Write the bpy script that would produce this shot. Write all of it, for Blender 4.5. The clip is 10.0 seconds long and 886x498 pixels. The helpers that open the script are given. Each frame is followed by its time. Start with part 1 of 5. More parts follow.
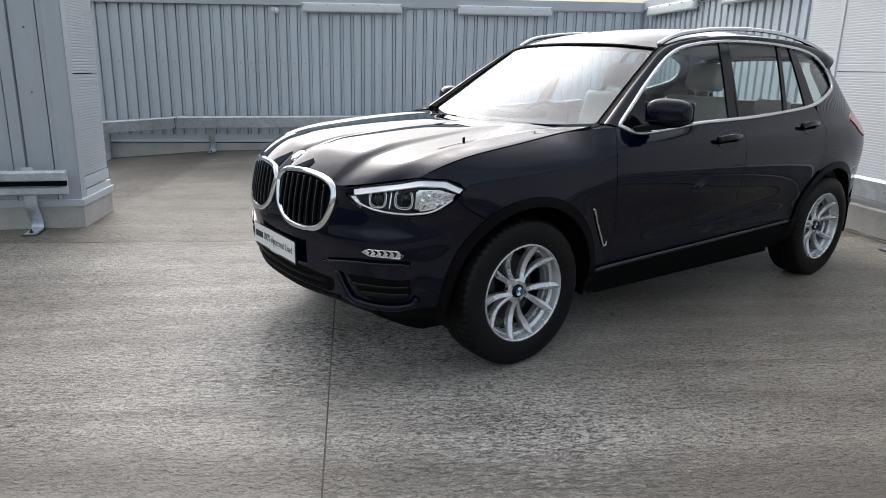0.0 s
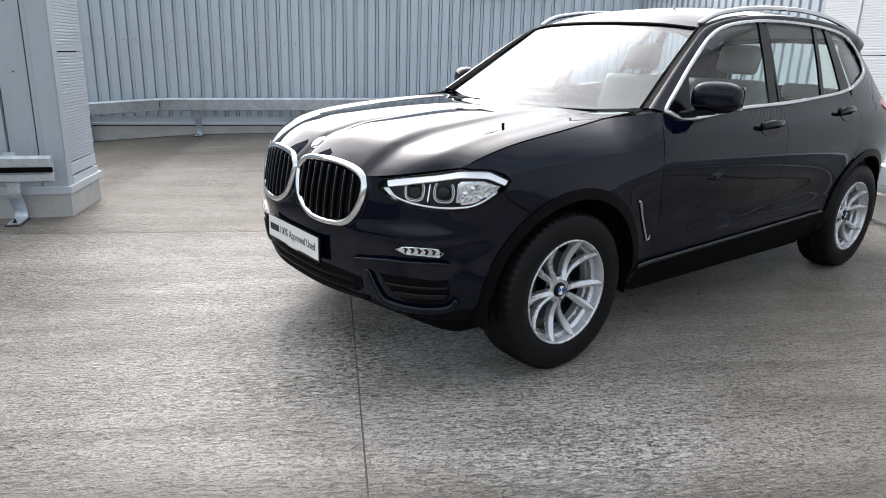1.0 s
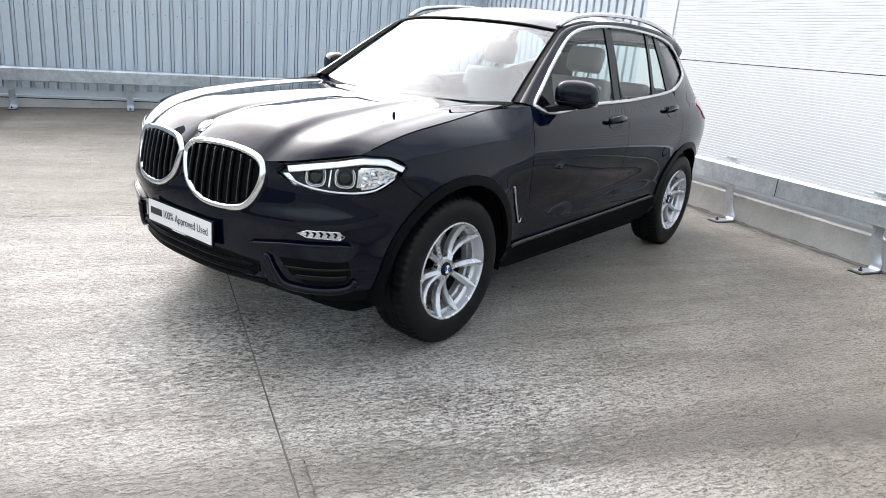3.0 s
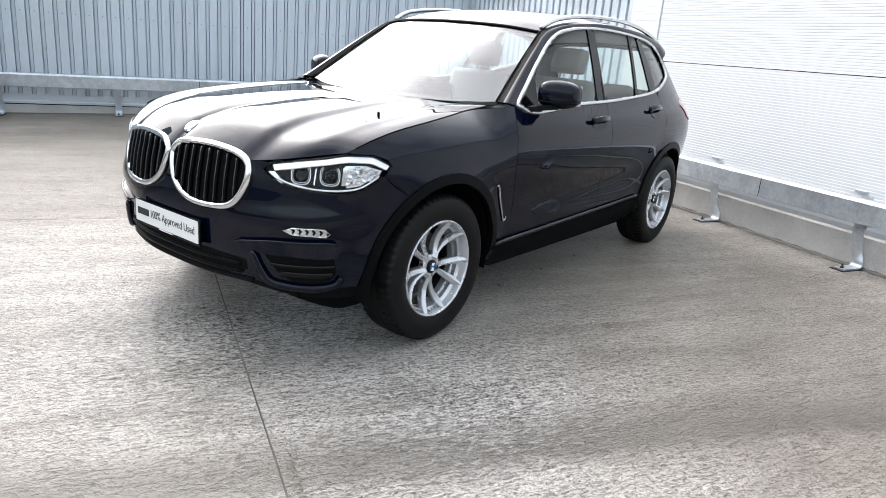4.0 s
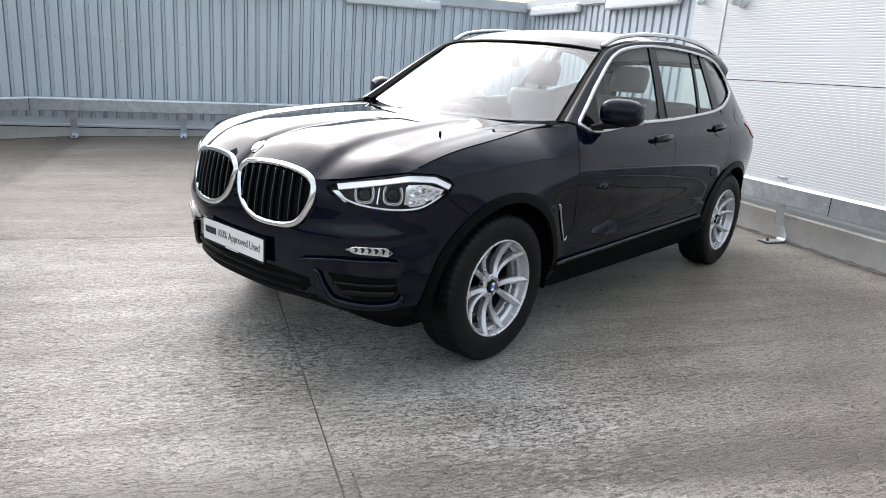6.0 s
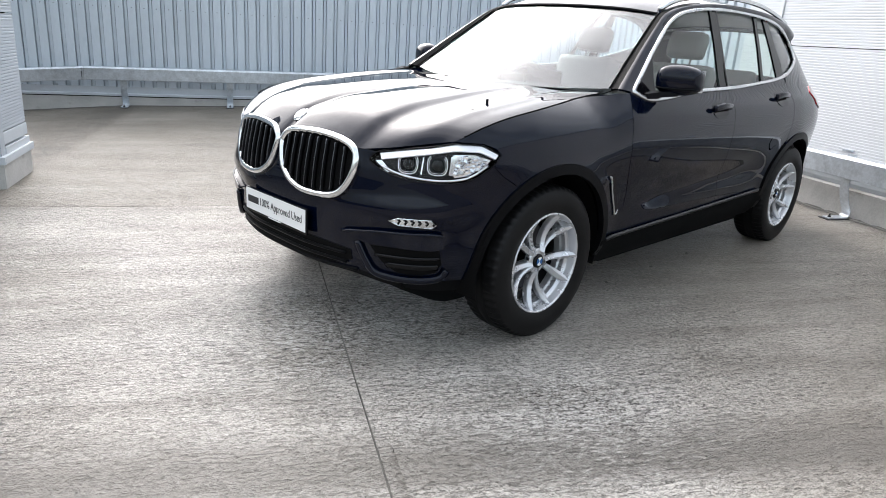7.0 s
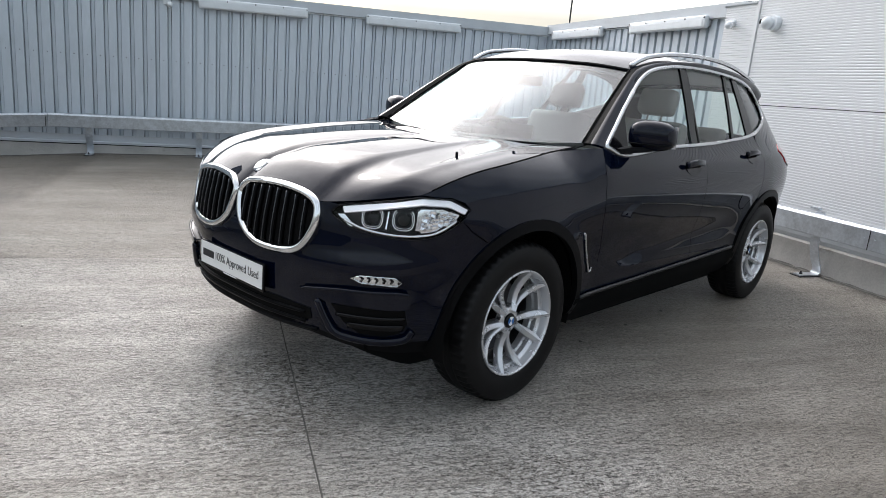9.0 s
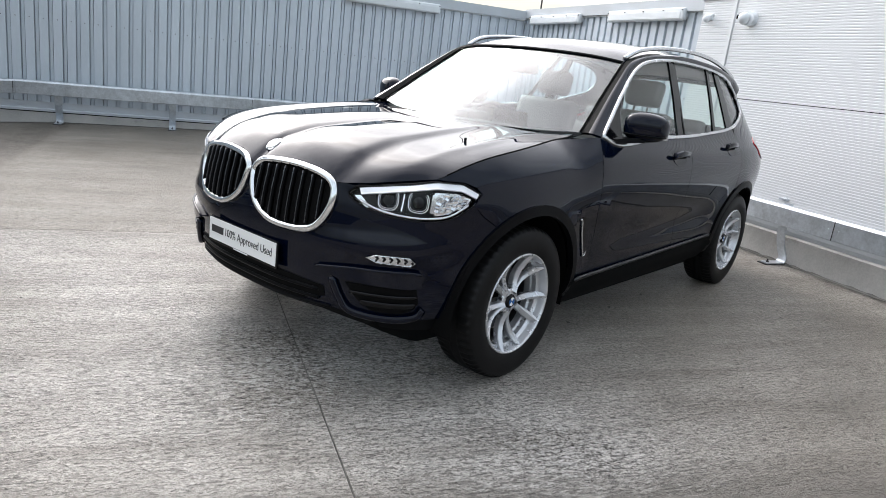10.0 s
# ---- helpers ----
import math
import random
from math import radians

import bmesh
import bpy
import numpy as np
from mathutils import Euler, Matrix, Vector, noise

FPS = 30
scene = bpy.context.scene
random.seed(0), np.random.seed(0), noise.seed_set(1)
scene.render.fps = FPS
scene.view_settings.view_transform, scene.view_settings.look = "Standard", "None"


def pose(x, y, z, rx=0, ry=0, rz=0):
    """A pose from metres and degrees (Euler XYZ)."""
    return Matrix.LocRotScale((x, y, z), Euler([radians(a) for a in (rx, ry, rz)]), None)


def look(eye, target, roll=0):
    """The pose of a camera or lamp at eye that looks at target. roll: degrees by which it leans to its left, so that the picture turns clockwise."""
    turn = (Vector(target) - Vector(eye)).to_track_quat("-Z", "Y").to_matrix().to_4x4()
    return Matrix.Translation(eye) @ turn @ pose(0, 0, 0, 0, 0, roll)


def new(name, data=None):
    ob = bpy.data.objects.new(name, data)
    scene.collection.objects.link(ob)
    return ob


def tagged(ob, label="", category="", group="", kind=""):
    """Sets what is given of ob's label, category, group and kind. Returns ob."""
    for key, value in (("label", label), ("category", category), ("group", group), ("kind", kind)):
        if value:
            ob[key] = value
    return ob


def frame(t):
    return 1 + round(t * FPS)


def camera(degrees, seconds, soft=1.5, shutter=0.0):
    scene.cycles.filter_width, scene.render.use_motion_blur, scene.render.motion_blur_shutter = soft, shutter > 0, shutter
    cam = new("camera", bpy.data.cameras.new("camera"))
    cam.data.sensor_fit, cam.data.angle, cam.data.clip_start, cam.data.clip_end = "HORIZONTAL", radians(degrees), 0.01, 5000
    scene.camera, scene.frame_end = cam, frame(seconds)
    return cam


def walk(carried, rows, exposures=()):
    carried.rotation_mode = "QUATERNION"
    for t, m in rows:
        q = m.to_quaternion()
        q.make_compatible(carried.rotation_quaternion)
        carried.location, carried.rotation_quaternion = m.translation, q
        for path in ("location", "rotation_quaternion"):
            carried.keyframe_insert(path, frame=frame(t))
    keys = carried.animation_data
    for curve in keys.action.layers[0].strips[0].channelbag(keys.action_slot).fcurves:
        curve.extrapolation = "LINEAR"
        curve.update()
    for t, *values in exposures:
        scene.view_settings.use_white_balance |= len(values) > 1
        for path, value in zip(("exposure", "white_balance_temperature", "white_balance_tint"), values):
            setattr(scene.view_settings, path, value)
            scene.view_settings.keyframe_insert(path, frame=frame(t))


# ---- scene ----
cam = camera(67.0, 10.0, soft=0.8)
PATH = [
    (0, (3.126, -2.093, 1.381), (1.562, -0.958, 0.863), 1.5),
    (0.5, (2.967, -2.13, 1.352), (1.368, -1.066, 0.794), 3.5),
    (1, (2.767, -2.14, 1.36), (1.25, -0.964, 0.796), 1.9),
    (1.5, (2.687, -2.178, 1.355), (1.233, -0.924, 0.792), 4.0),
    (2, (2.66, -2.307, 1.38), (1.313, -0.943, 0.81), 3.3),
    (2.5, (2.675, -2.413, 1.393), (1.382, -1.015, 0.78), 4.5),
    (2.7, (2.69, -2.424, 1.395), (1.481, -0.949, 0.79), 5.4),
    (3.8, (2.742, -2.449, 1.375), (1.606, -0.906, 0.803), 5.3),
    (4, (2.76, -2.451, 1.373), (1.611, -0.916, 0.805), 5.1),
    (4.5, (2.757, -2.465, 1.376), (1.525, -0.98, 0.851), 4.0),
    (5, (2.722, -2.472, 1.366), (1.481, -0.991, 0.847), 4.1),
    (6.5, (2.703, -2.466, 1.351), (1.391, -1.057, 0.809), 4.3),
    (7, (2.647, -2.41, 1.337), (1.299, -1.064, 0.727), 4.0),
    (7.5, (2.618, -2.289, 1.341), (1.22, -1.005, 0.711), 3.8),
    (8, (2.598, -2.228, 1.331), (1.115, -0.986, 0.823), 4.1),
    (8.2, (2.622, -2.231, 1.331), (1.15, -0.966, 0.847), 4.1),
    (8.5, (2.594, -2.215, 1.325), (1.213, -0.841, 0.868), 3.9),
    (9, (2.553, -2.283, 1.322), (1.225, -0.858, 0.865), 5.0),
    (9.5, (2.492, -2.421, 1.332), (1.228, -0.958, 0.818), 5.2),
    (10, (2.478, -2.493, 1.336), (1.248, -0.999, 0.833), 7.2),
]
EXPOSURES = [(0, -0.09), (0.5, 0.28), (1, 0.31), (1.5, 0.31), (2, 0.29), (2.5, 0.59), (4, 0.76), (4.5, 0.56), (5, 0.36), (6.5, 0.46), (7, 0.61), (7.5, 0.57), (8, 0.47), (8.5, 0.11), (9, 0.06), (9.5, 0.16), (10, 0.31)]
walk(cam, [(t, look(eye, target, roll)) for t, eye, target, roll in PATH], [(t, stops, 6500, 11.5) for t, stops in EXPOSURES])


# ---- world and sun ----
GLOW_WIDE, GLOW_CORE, CLOUD_BASE, SUN_POWER, HORIZON = 3.4, 7.5, 0.85, 0.30, 0.26
SUN_AZIMUTH, SUN_HEIGHT = 70.0, 40.0      # degrees from +y towards -x; above the horizon
sun_way = Vector((-math.sin(radians(SUN_AZIMUTH)) * math.cos(radians(SUN_HEIGHT)), math.cos(radians(SUN_AZIMUTH)) * math.cos(radians(SUN_HEIGHT)), math.sin(radians(SUN_HEIGHT))))


def node(tree, kind, **values):
    """A shader node; values that name an input set it, others set the node's own settings."""
    n = tree.nodes.new(kind)
    for key, value in values.items():
        name = key.replace("_", " ")
        found = [i for i in n.inputs if i.name.lower() == name.lower() or i.identifier == key]
        if found:
            if isinstance(value, bpy.types.NodeSocket):
                tree.links.new(value, found[0])
            else:
                found[0].default_value = value
        else:
            setattr(n, key, value)
    return n


def maths(tree, operation, a, b=None, clamp=False):
    n = tree.nodes.new("ShaderNodeMath")
    n.operation, n.use_clamp = operation, clamp
    for i, v in enumerate((a, b)):
        if v is None:
            continue
        if isinstance(v, bpy.types.NodeSocket):
            tree.links.new(v, n.inputs[i])
        else:
            n.inputs[i].default_value = v
    return n.outputs[0]


def ramp(tree, fac, stops):
    n = tree.nodes.new("ShaderNodeValToRGB")
    tree.links.new(fac, n.inputs[0])
    while len(n.color_ramp.elements) < len(stops):
        n.color_ramp.elements.new(0.5)
    for e, (at, c) in zip(n.color_ramp.elements, stops):
        e.position, e.color = at, (*c, 1) if isinstance(c, tuple) else (c, c, c, 1)
    return n.outputs[0]


def mixed(tree, fac, a, b, blend="MIX"):
    n = tree.nodes.new("ShaderNodeMix")
    n.data_type, n.blend_type = "RGBA", blend
    for i, v in ((0, fac), (6, a), (7, b)):
        if isinstance(v, bpy.types.NodeSocket):
            tree.links.new(v, n.inputs[i])
        elif i == 0:
            n.inputs[i].default_value = v
        else:
            n.inputs[i].default_value = (*v, 1)
    return n.outputs[2]


world = bpy.data.worlds.new("overcast_sky")
scene.world = world
world.use_nodes = True
wt = world.node_tree
wt.nodes.clear()
sky = node(wt, "ShaderNodeTexSky", sky_type="NISHITA", sun_disc=False, sun_elevation=radians(SUN_HEIGHT), sun_rotation=radians(-SUN_AZIMUTH), air_density=1.5, dust_density=3.0)
way = node(wt, "ShaderNodeTexCoord").outputs["Generated"]
cloud = node(wt, "ShaderNodeTexNoise", Vector=way, Scale=2.6, Detail=7.0, Roughness=0.55, Distortion=0.3)
cover = ramp(wt, cloud.outputs["Fac"], [(0.32, 0.55), (0.60, 1.0)])
toward = node(wt, "ShaderNodeVectorMath", operation="DOT_PRODUCT")
wt.links.new(way, toward.inputs[0])
toward.inputs[1].default_value = sun_way
near_sun = maths(wt, "MAXIMUM", toward.outputs["Value"], 0.0)
glow = maths(wt, "ADD", maths(wt, "MULTIPLY", maths(wt, "POWER", near_sun, 3.0), GLOW_WIDE), maths(wt, "MULTIPLY", maths(wt, "POWER", near_sun, 30.0), GLOW_CORE))
height = node(wt, "ShaderNodeSeparateXYZ", Vector=way).outputs["Z"]
haze = node(wt, "ShaderNodeMapRange", Value=height, From_Min=0.11, From_Max=0.19, To_Min=HORIZON, To_Max=1.0).outputs[0]
light_of_cloud = maths(wt, "MULTIPLY", maths(wt, "MULTIPLY", maths(wt, "ADD", glow, CLOUD_BASE), cover), haze)
veil = node(wt, "ShaderNodeBackground", Color=ramp(wt, near_sun, [(0.0, (0.84, 0.935, 1.0)), (0.75, (0.99, 0.984, 0.998))]), Strength=light_of_cloud)
clear = node(wt, "ShaderNodeBackground", Color=sky.outputs[0], Strength=0.06)
both = node(wt, "ShaderNodeAddShader")
wt.links.new(veil.outputs[0], both.inputs[0])
wt.links.new(clear.outputs[0], both.inputs[1])
wt.links.new(both.outputs[0], node(wt, "ShaderNodeOutputWorld").inputs[0])

sun = new("sun", bpy.data.lights.new("sun", "SUN"))
sun.data.energy, sun.data.angle, sun.data.color = SUN_POWER, radians(9), (1.0, 0.97, 0.92)
sun.matrix_world = look(sun_way * 30, (0, 0, 0))

# ---- materials ----
def material(name, colour=(0.5, 0.5, 0.5), rough=0.5, metal=0.0, coat=0.0, spread=0.12, scale=8.0, fine=120.0, bump=0.0, wear=None, coat_rough=0.03, specular=0.5, stretch=(1, 1, 1), coat_ior=1.5):
    """A surface with two scales of variation in colour and roughness and a fine relief."""
    m = bpy.data.materials.new(name)
    m.use_nodes = True
    t = m.node_tree
    b = t.nodes["Principled BSDF"]
    at = node(t, "ShaderNodeTexCoord").outputs["Object"]
    at = node(t, "ShaderNodeMapping", Vector=at, Scale=stretch).outputs[0]
    big = node(t, "ShaderNodeTexNoise", Vector=at, Scale=scale, Detail=5.0, Roughness=0.6).outputs["Fac"]
    small = node(t, "ShaderNodeTexNoise", Vector=at, Scale=fine, Detail=3.0, Roughness=0.6).outputs["Fac"]
    grain = maths(t, "ADD", maths(t, "MULTIPLY", big, 0.65), maths(t, "MULTIPLY", small, 0.35))
    low = tuple(c * (1 - spread) for c in colour)
    high = tuple(min(1.0, c * (1 + spread)) for c in colour)
    col = ramp(t, grain, [(0.32, low), (0.68, high)])
    if wear:
        patch = ramp(t, node(t, "ShaderNodeTexNoise", Vector=at, Scale=wear[1], Detail=8.0, Roughness=0.7).outputs["Fac"], [(wear[2], 0.0), (wear[2] + 0.14, 1.0)])
        col = mixed(t, patch, col, wear[0])
    t.links.new(col, b.inputs["Base Color"])
    t.links.new(maths(t, "ADD", rough - 0.06, maths(t, "MULTIPLY", big, 0.12), True), b.inputs["Roughness"])
    b.inputs["Metallic"].default_value = metal
    b.inputs["Coat Weight"].default_value = coat
    b.inputs["Coat Roughness"].default_value = coat_rough
    b.inputs["Coat IOR"].default_value = coat_ior
    b.inputs["Specular IOR Level"].default_value = specular
    if bump:
        bn = node(t, "ShaderNodeBump", Strength=bump, Distance=0.002, Height=grain)
        t.links.new(bn.outputs[0], b.inputs["Normal"])
    return m


def pane(name, tint, fresnel=1.5, rough=0.0):
    """A thin sheet of glass or clear plastic: what is behind it, tinted, and a mirror image that grows towards grazing."""
    m = bpy.data.materials.new(name)
    m.use_nodes = True
    t = m.node_tree
    t.nodes.clear()
    clear = node(t, "ShaderNodeBsdfTransparent", Color=(*tint, 1))
    gloss = node(t, "ShaderNodeBsdfGlossy", Color=(1, 1, 1, 1), Roughness=rough)
    least = ((fresnel - 1) / (fresnel + 1)) ** 2
    facing = node(t, "ShaderNodeLayerWeight", Blend=0.5).outputs["Facing"]
    mx = node(t, "ShaderNodeMixShader", Fac=maths(t, "ADD", least, maths(t, "MULTIPLY", maths(t, "POWER", facing, 5.0), 1 - least)))
    t.links.new(clear.outputs[0], mx.inputs[1])
    t.links.new(gloss.outputs[0], mx.inputs[2])
    t.links.new(mx.outputs[0], node(t, "ShaderNodeOutputMaterial").inputs[0])
    return m


WALL_TURN = 62.0                                   # heading of the long cladding wall, degrees from +x
U = Vector((math.cos(radians(WALL_TURN)), math.sin(radians(WALL_TURN)), 0))   # along that wall
V = Vector((U.y, -U.x, 0))                         # away from it, along the white wall


def concrete_floor():
    m = bpy.data.materials.new("brushed_concrete")
    m.use_nodes = True
    t = m.node_tree
    b = t.nodes["Principled BSDF"]
    at = node(t, "ShaderNodeTexCoord").outputs["Object"]
    turned = node(t, "ShaderNodeMapping", Vector=at, Rotation=(0, 0, radians(-WALL_TURN))).outputs[0]
    def grained(along, across, detail, rough, wobble, shift=0.0):
        m = node(t, "ShaderNodeMapping", Vector=turned, Scale=(along, across, 1), Location=(shift, shift * 1.7, 0)).outputs[0]
        return node(t, "ShaderNodeTexNoise", Vector=m, Scale=1.0, Detail=detail, Roughness=rough, Distortion=wobble).outputs["Fac"]
    streak = grained(5.0, 46.0, 7.0, 0.75, 0.3)
    lump = grained(58.0, 84.0, 4.0, 0.65, 0.5, 31.0)
    tooth = grained(105.0, 150.0, 4.0, 0.7, 0.4, 3.0)
    lines = ramp(t, grained(15.0, 80.0, 4.0, 0.65, 0.4, 6.0), [(0.40, 1.0), (0.45, 0.0)])
    pale = ramp(t, grained(52.0, 92.0, 4.0, 0.65, 0.5, 14.0), [(0.54, 0.0), (0.60, 1.0)])
    dots = ramp(t, lump, [(0.42, 1.0), (0.48, 0.0)])
    fines = ramp(t, tooth, [(0.40, 1.0), (0.48, 0.0)])
    pits = ramp(t, grained(42.0, 70.0, 5.0, 0.72, 0.6, 9.0), [(0.36, 0.0), (0.41, 1.0)])
    speck = node(t, "ShaderNodeTexNoise", Vector=at, Scale=105.0, Detail=5.0, Roughness=0.8).outputs["Fac"]
    cloudy = node(t, "ShaderNodeTexNoise", Vector=at, Scale=1.3, Detail=7.0, Roughness=0.65).outputs["Fac"]
    brushed = ramp(t, node(t, "ShaderNodeTexNoise", Vector=at, Scale=0.9, Detail=4.0, Roughness=0.6).outputs["Fac"], [(0.36, 0.45), (0.60, 1.0)])
    broad = node(t, "ShaderNodeTexNoise", Vector=node(t, "ShaderNodeMapping", Vector=turned, Location=(4.2, 1.3, 0)).outputs[0], Scale=0.5, Detail=5.0, Roughness=0.6, Distortion=0.6).outputs["Fac"]
    # a damp bay; its ragged edge puts the car's reflection edge into the colour
    parts = node(t, "ShaderNodeSeparateXYZ", Vector=turned)
    ragged = maths(t, "MULTIPLY", maths(t, "SUBTRACT", node(t, "ShaderNodeTexNoise", Vector=at, Scale=5.0, Detail=6.0, Roughness=0.7).outputs["Fac"], 0.5), 0.12)
    edge = maths(t, "ADD", parts.outputs["X"], ragged)
    damp = maths(t, "MULTIPLY", node(t, "ShaderNodeMapRange", Value=edge, From_Min=-0.87, From_Max=-0.82).outputs[0], node(t, "ShaderNodeMapRange", Value=edge, From_Min=6.0, From_Max=3.0).outputs[0])
    damp = maths(t, "MULTIPLY", damp, node(t, "ShaderNodeMapRange", Value=parts.outputs["Y"], From_Min=2.0, From_Max=0.6).outputs[0])
    damp = maths(t, "MULTIPLY", damp, node(t, "ShaderNodeMapRange", Value=parts.outputs["Y"], From_Min=-1.6, From_Max=0.1, To_Min=0.45, To_Max=1.0).outputs[0])
    damp = maths(t, "MULTIPLY", damp, maths(t, "ADD", 0.45, maths(t, "MULTIPLY", broad, 0.85)), True)
    tone = maths(t, "ADD", maths(t, "ADD", maths(t, "MULTIPLY", streak, 0.30), maths(t, "MULTIPLY", cloudy, 0.30)), maths(t, "ADD", maths(t, "MULTIPLY", lump, 0.2), maths(t, "MULTIPLY", speck, 0.2)))
    col = ramp(t, tone, [(0.42, (0.25, 0.234, 0.212)), (0.5, (0.425, 0.402, 0.37)), (0.58, (0.60, 0.574, 0.538))])
    col = mixed(t, maths(t, "MULTIPLY", fines, 0.62), col, (0.15, 0.14, 0.127))
    col = mixed(t, maths(t, "MULTIPLY", dots, maths(t, "ADD", 0.25, maths(t, "MULTIPLY", brushed, 0.5))), col, (0.075, 0.07, 0.063))
    col = mixed(t, maths(t, "MULTIPLY", maths(t, "MULTIPLY", pale, brushed), 0.55), col, (0.76, 0.735, 0.70))
    col = mixed(t, maths(t, "MULTIPLY", maths(t, "MULTIPLY", lines, brushed), 0.75), col, (0.10, 0.094, 0.085))
    col = mixed(t, pits, (0.06, 0.056, 0.05), col)
    col = mixed(t, maths(t, "MULTIPLY", ramp(t, broad, [(0.42, 0.0), (0.62, 1.0)]), 0.28), col, (0.25, 0.228, 0.195))
    reach = maths(t, "ADD", maths(t, "MULTIPLY", parts.outputs["Y"], -1.0), maths(t, "ADD", maths(t, "MULTIPLY", ragged, 1.2), maths(t, "MULTIPLY", parts.outputs["X"], -0.12)))
    grime = maths(t, "MULTIPLY", node(t, "ShaderNodeMapRange", Value=reach, From_Min=1.45, From_Max=1.72).outputs[0], node(t, "ShaderNodeMapRange", Value=reach, From_Min=1.95, From_Max=1.82).outputs[0])
    col = mixed(t, maths(t, "MULTIPLY", grime, 0.75), col, (0.13, 0.119, 0.104))
    bands = ramp(t, grained(0.45, 3.6, 5.0, 0.62, 0.8, 41.0), [(0.36, (0.72, 0.70, 0.67)), (0.62, (1.18, 1.18, 1.18))])
    col = mixed(t, 0.75, col, mixed(t, 1.0, col, bands, "MULTIPLY"))
    # an older, darker strip with cracks beside the service core
    across = node(t, "ShaderNodeVectorMath", operation="DOT_PRODUCT")
    t.links.new(at, across.inputs[0])
    across.inputs[1].default_value = (0.51, 0.86, 0.0)
    off_line = maths(t, "ADD", maths(t, "ADD", across.outputs["Value"], 2.80), maths(t, "MULTIPLY", ragged, 1.6))
    strip_of_old = maths(t, "MULTIPLY", node(t, "ShaderNodeMapRange", Value=off_line, From_Min=0.08, From_Max=-0.03).outputs[0], node(t, "ShaderNodeMapRange", Value=off_line, From_Min=-0.95, From_Max=-0.30).outputs[0])
    strip_of_old = maths(t, "MULTIPLY", strip_of_old, node(t, "ShaderNodeMapRange", Value=node(t, "ShaderNodeSeparateXYZ", Vector=at).outputs["X"], From_Min=-3.3, From_Max=-3.7).outputs[0])
    mottle = node(t, "ShaderNodeTexNoise", Vector=at, Scale=9.0, Detail=6.0, Roughness=0.7).outputs["Fac"]
    col = mixed(t, maths(t, "MULTIPLY", strip_of_old, ramp(t, mottle, [(0.38, 0.95), (0.62, 0.45)])), col, mixed(t, 1.0, col, (0.50, 0.475, 0.45), "MULTIPLY"))
    old_bay = node(t, "ShaderNodeMapRange", Value=parts.outputs["Y"], From_Min=1.655, From_Max=1.665).outputs[0]
    col = mixed(t, maths(t, "MULTIPLY", old_bay, 0.9), col, mixed(t, 1.0, col, (0.66, 0.635, 0.59), "MULTIPLY"))
    # wet, deeply brushed patches in front of the car and by the later pour
    wet = None
    for u, v, far, near in ((0.0, 0.42, 0.95, 0.25), (-0.72, 0.62, 0.85, 0.35), (0.35, 1.45, 0.75, 0.15)):
        gap = node(t, "ShaderNodeVectorMath", operation="DISTANCE")
        t.links.new(turned, gap.inputs[0])
        gap.inputs[1].default_value = (u, -v, 0)
        one = node(t, "ShaderNodeMapRange", Value=maths(t, "ADD", gap.outputs["Value"], maths(t, "MULTIPLY", ragged, 3.0)), From_Min=far, From_Max=near).outputs[0]
        wet = one if wet is None else maths(t, "MAXIMUM", wet, one)
    ripple = grained(24.0, 58.0, 6.0, 0.74, 0.7, 21.0)
    col = mixed(t, maths(t, "MULTIPLY", wet, ramp(t, ripple, [(0.41, 0.70), (0.48, 0.0)])), col, (0.06, 0.056, 0.05))
    # pale ripple tops put sky glints into the wet colour
    col = mixed(t, maths(t, "MULTIPLY", wet, ramp(t, ripple, [(0.54, 0.0), (0.62, 0.55)])), col, (0.72, 0.70, 0.67))
    # broad darkening by position; shade beside the car is put into the colour
    shade_tone = maths(t, "MULTIPLY", node(t, "ShaderNodeMapRange", Value=edge, From_Min=0.3, From_Max=1.6).outputs[0], node(t, "ShaderNodeMapRange", Value=edge, From_Min=5.0, From_Max=3.4).outputs[0])
    shade_tone = maths(t, "MAXIMUM", shade_tone, maths(t, "MULTIPLY", node(t, "ShaderNodeMapRange", Value=parts.outputs["Y"], From_Min=-0.1, From_Max=1.6).outputs[0], 0.8))
    shade_tone = maths(t, "MAXIMUM", shade_tone, maths(t, "MULTIPLY", node(t, "ShaderNodeMapRange", Value=edge, From_Min=-1.0, From_Max=-2.6).outputs[0], 0.95))
    col = mixed(t, maths(t, "MULTIPLY", shade_tone, maths(t, "ADD", 0.5, broad)), col, mixed(t, 1.0, col, (0.64, 0.612, 0.575), "MULTIPLY"))
    wetted = mixed(t, 1.0, col, (0.96, 0.955, 0.95), "MULTIPLY")
    col = mixed(t, damp, col, wetted)
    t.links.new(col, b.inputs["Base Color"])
    t.links.new(maths(t, "ADD", 0.34, maths(t, "SUBTRACT", maths(t, "MULTIPLY", speck, 0.22), maths(t, "ADD", maths(t, "MULTIPLY", damp, 0.08), maths(t, "MULTIPLY", wet, 0.15))), True), b.inputs["Roughness"])
    relief = maths(t, "ADD", maths(t, "ADD", maths(t, "ADD", maths(t, "MULTIPLY", lump, 0.6), maths(t, "MULTIPLY", tooth, 0.5)), maths(t, "MULTIPLY", pits, 0.4)), maths(t, "ADD", maths(t, "MULTIPLY", pale, 0.25), maths(t, "SUBTRACT", maths(t, "MULTIPLY", speck, 0.3), maths(t, "MULTIPLY", lines, 0.4))))
    t.links.new(node(t, "ShaderNodeBump", Strength=1.0, Distance=0.007, Height=relief).outputs[0], b.inputs["Normal"])
    return m


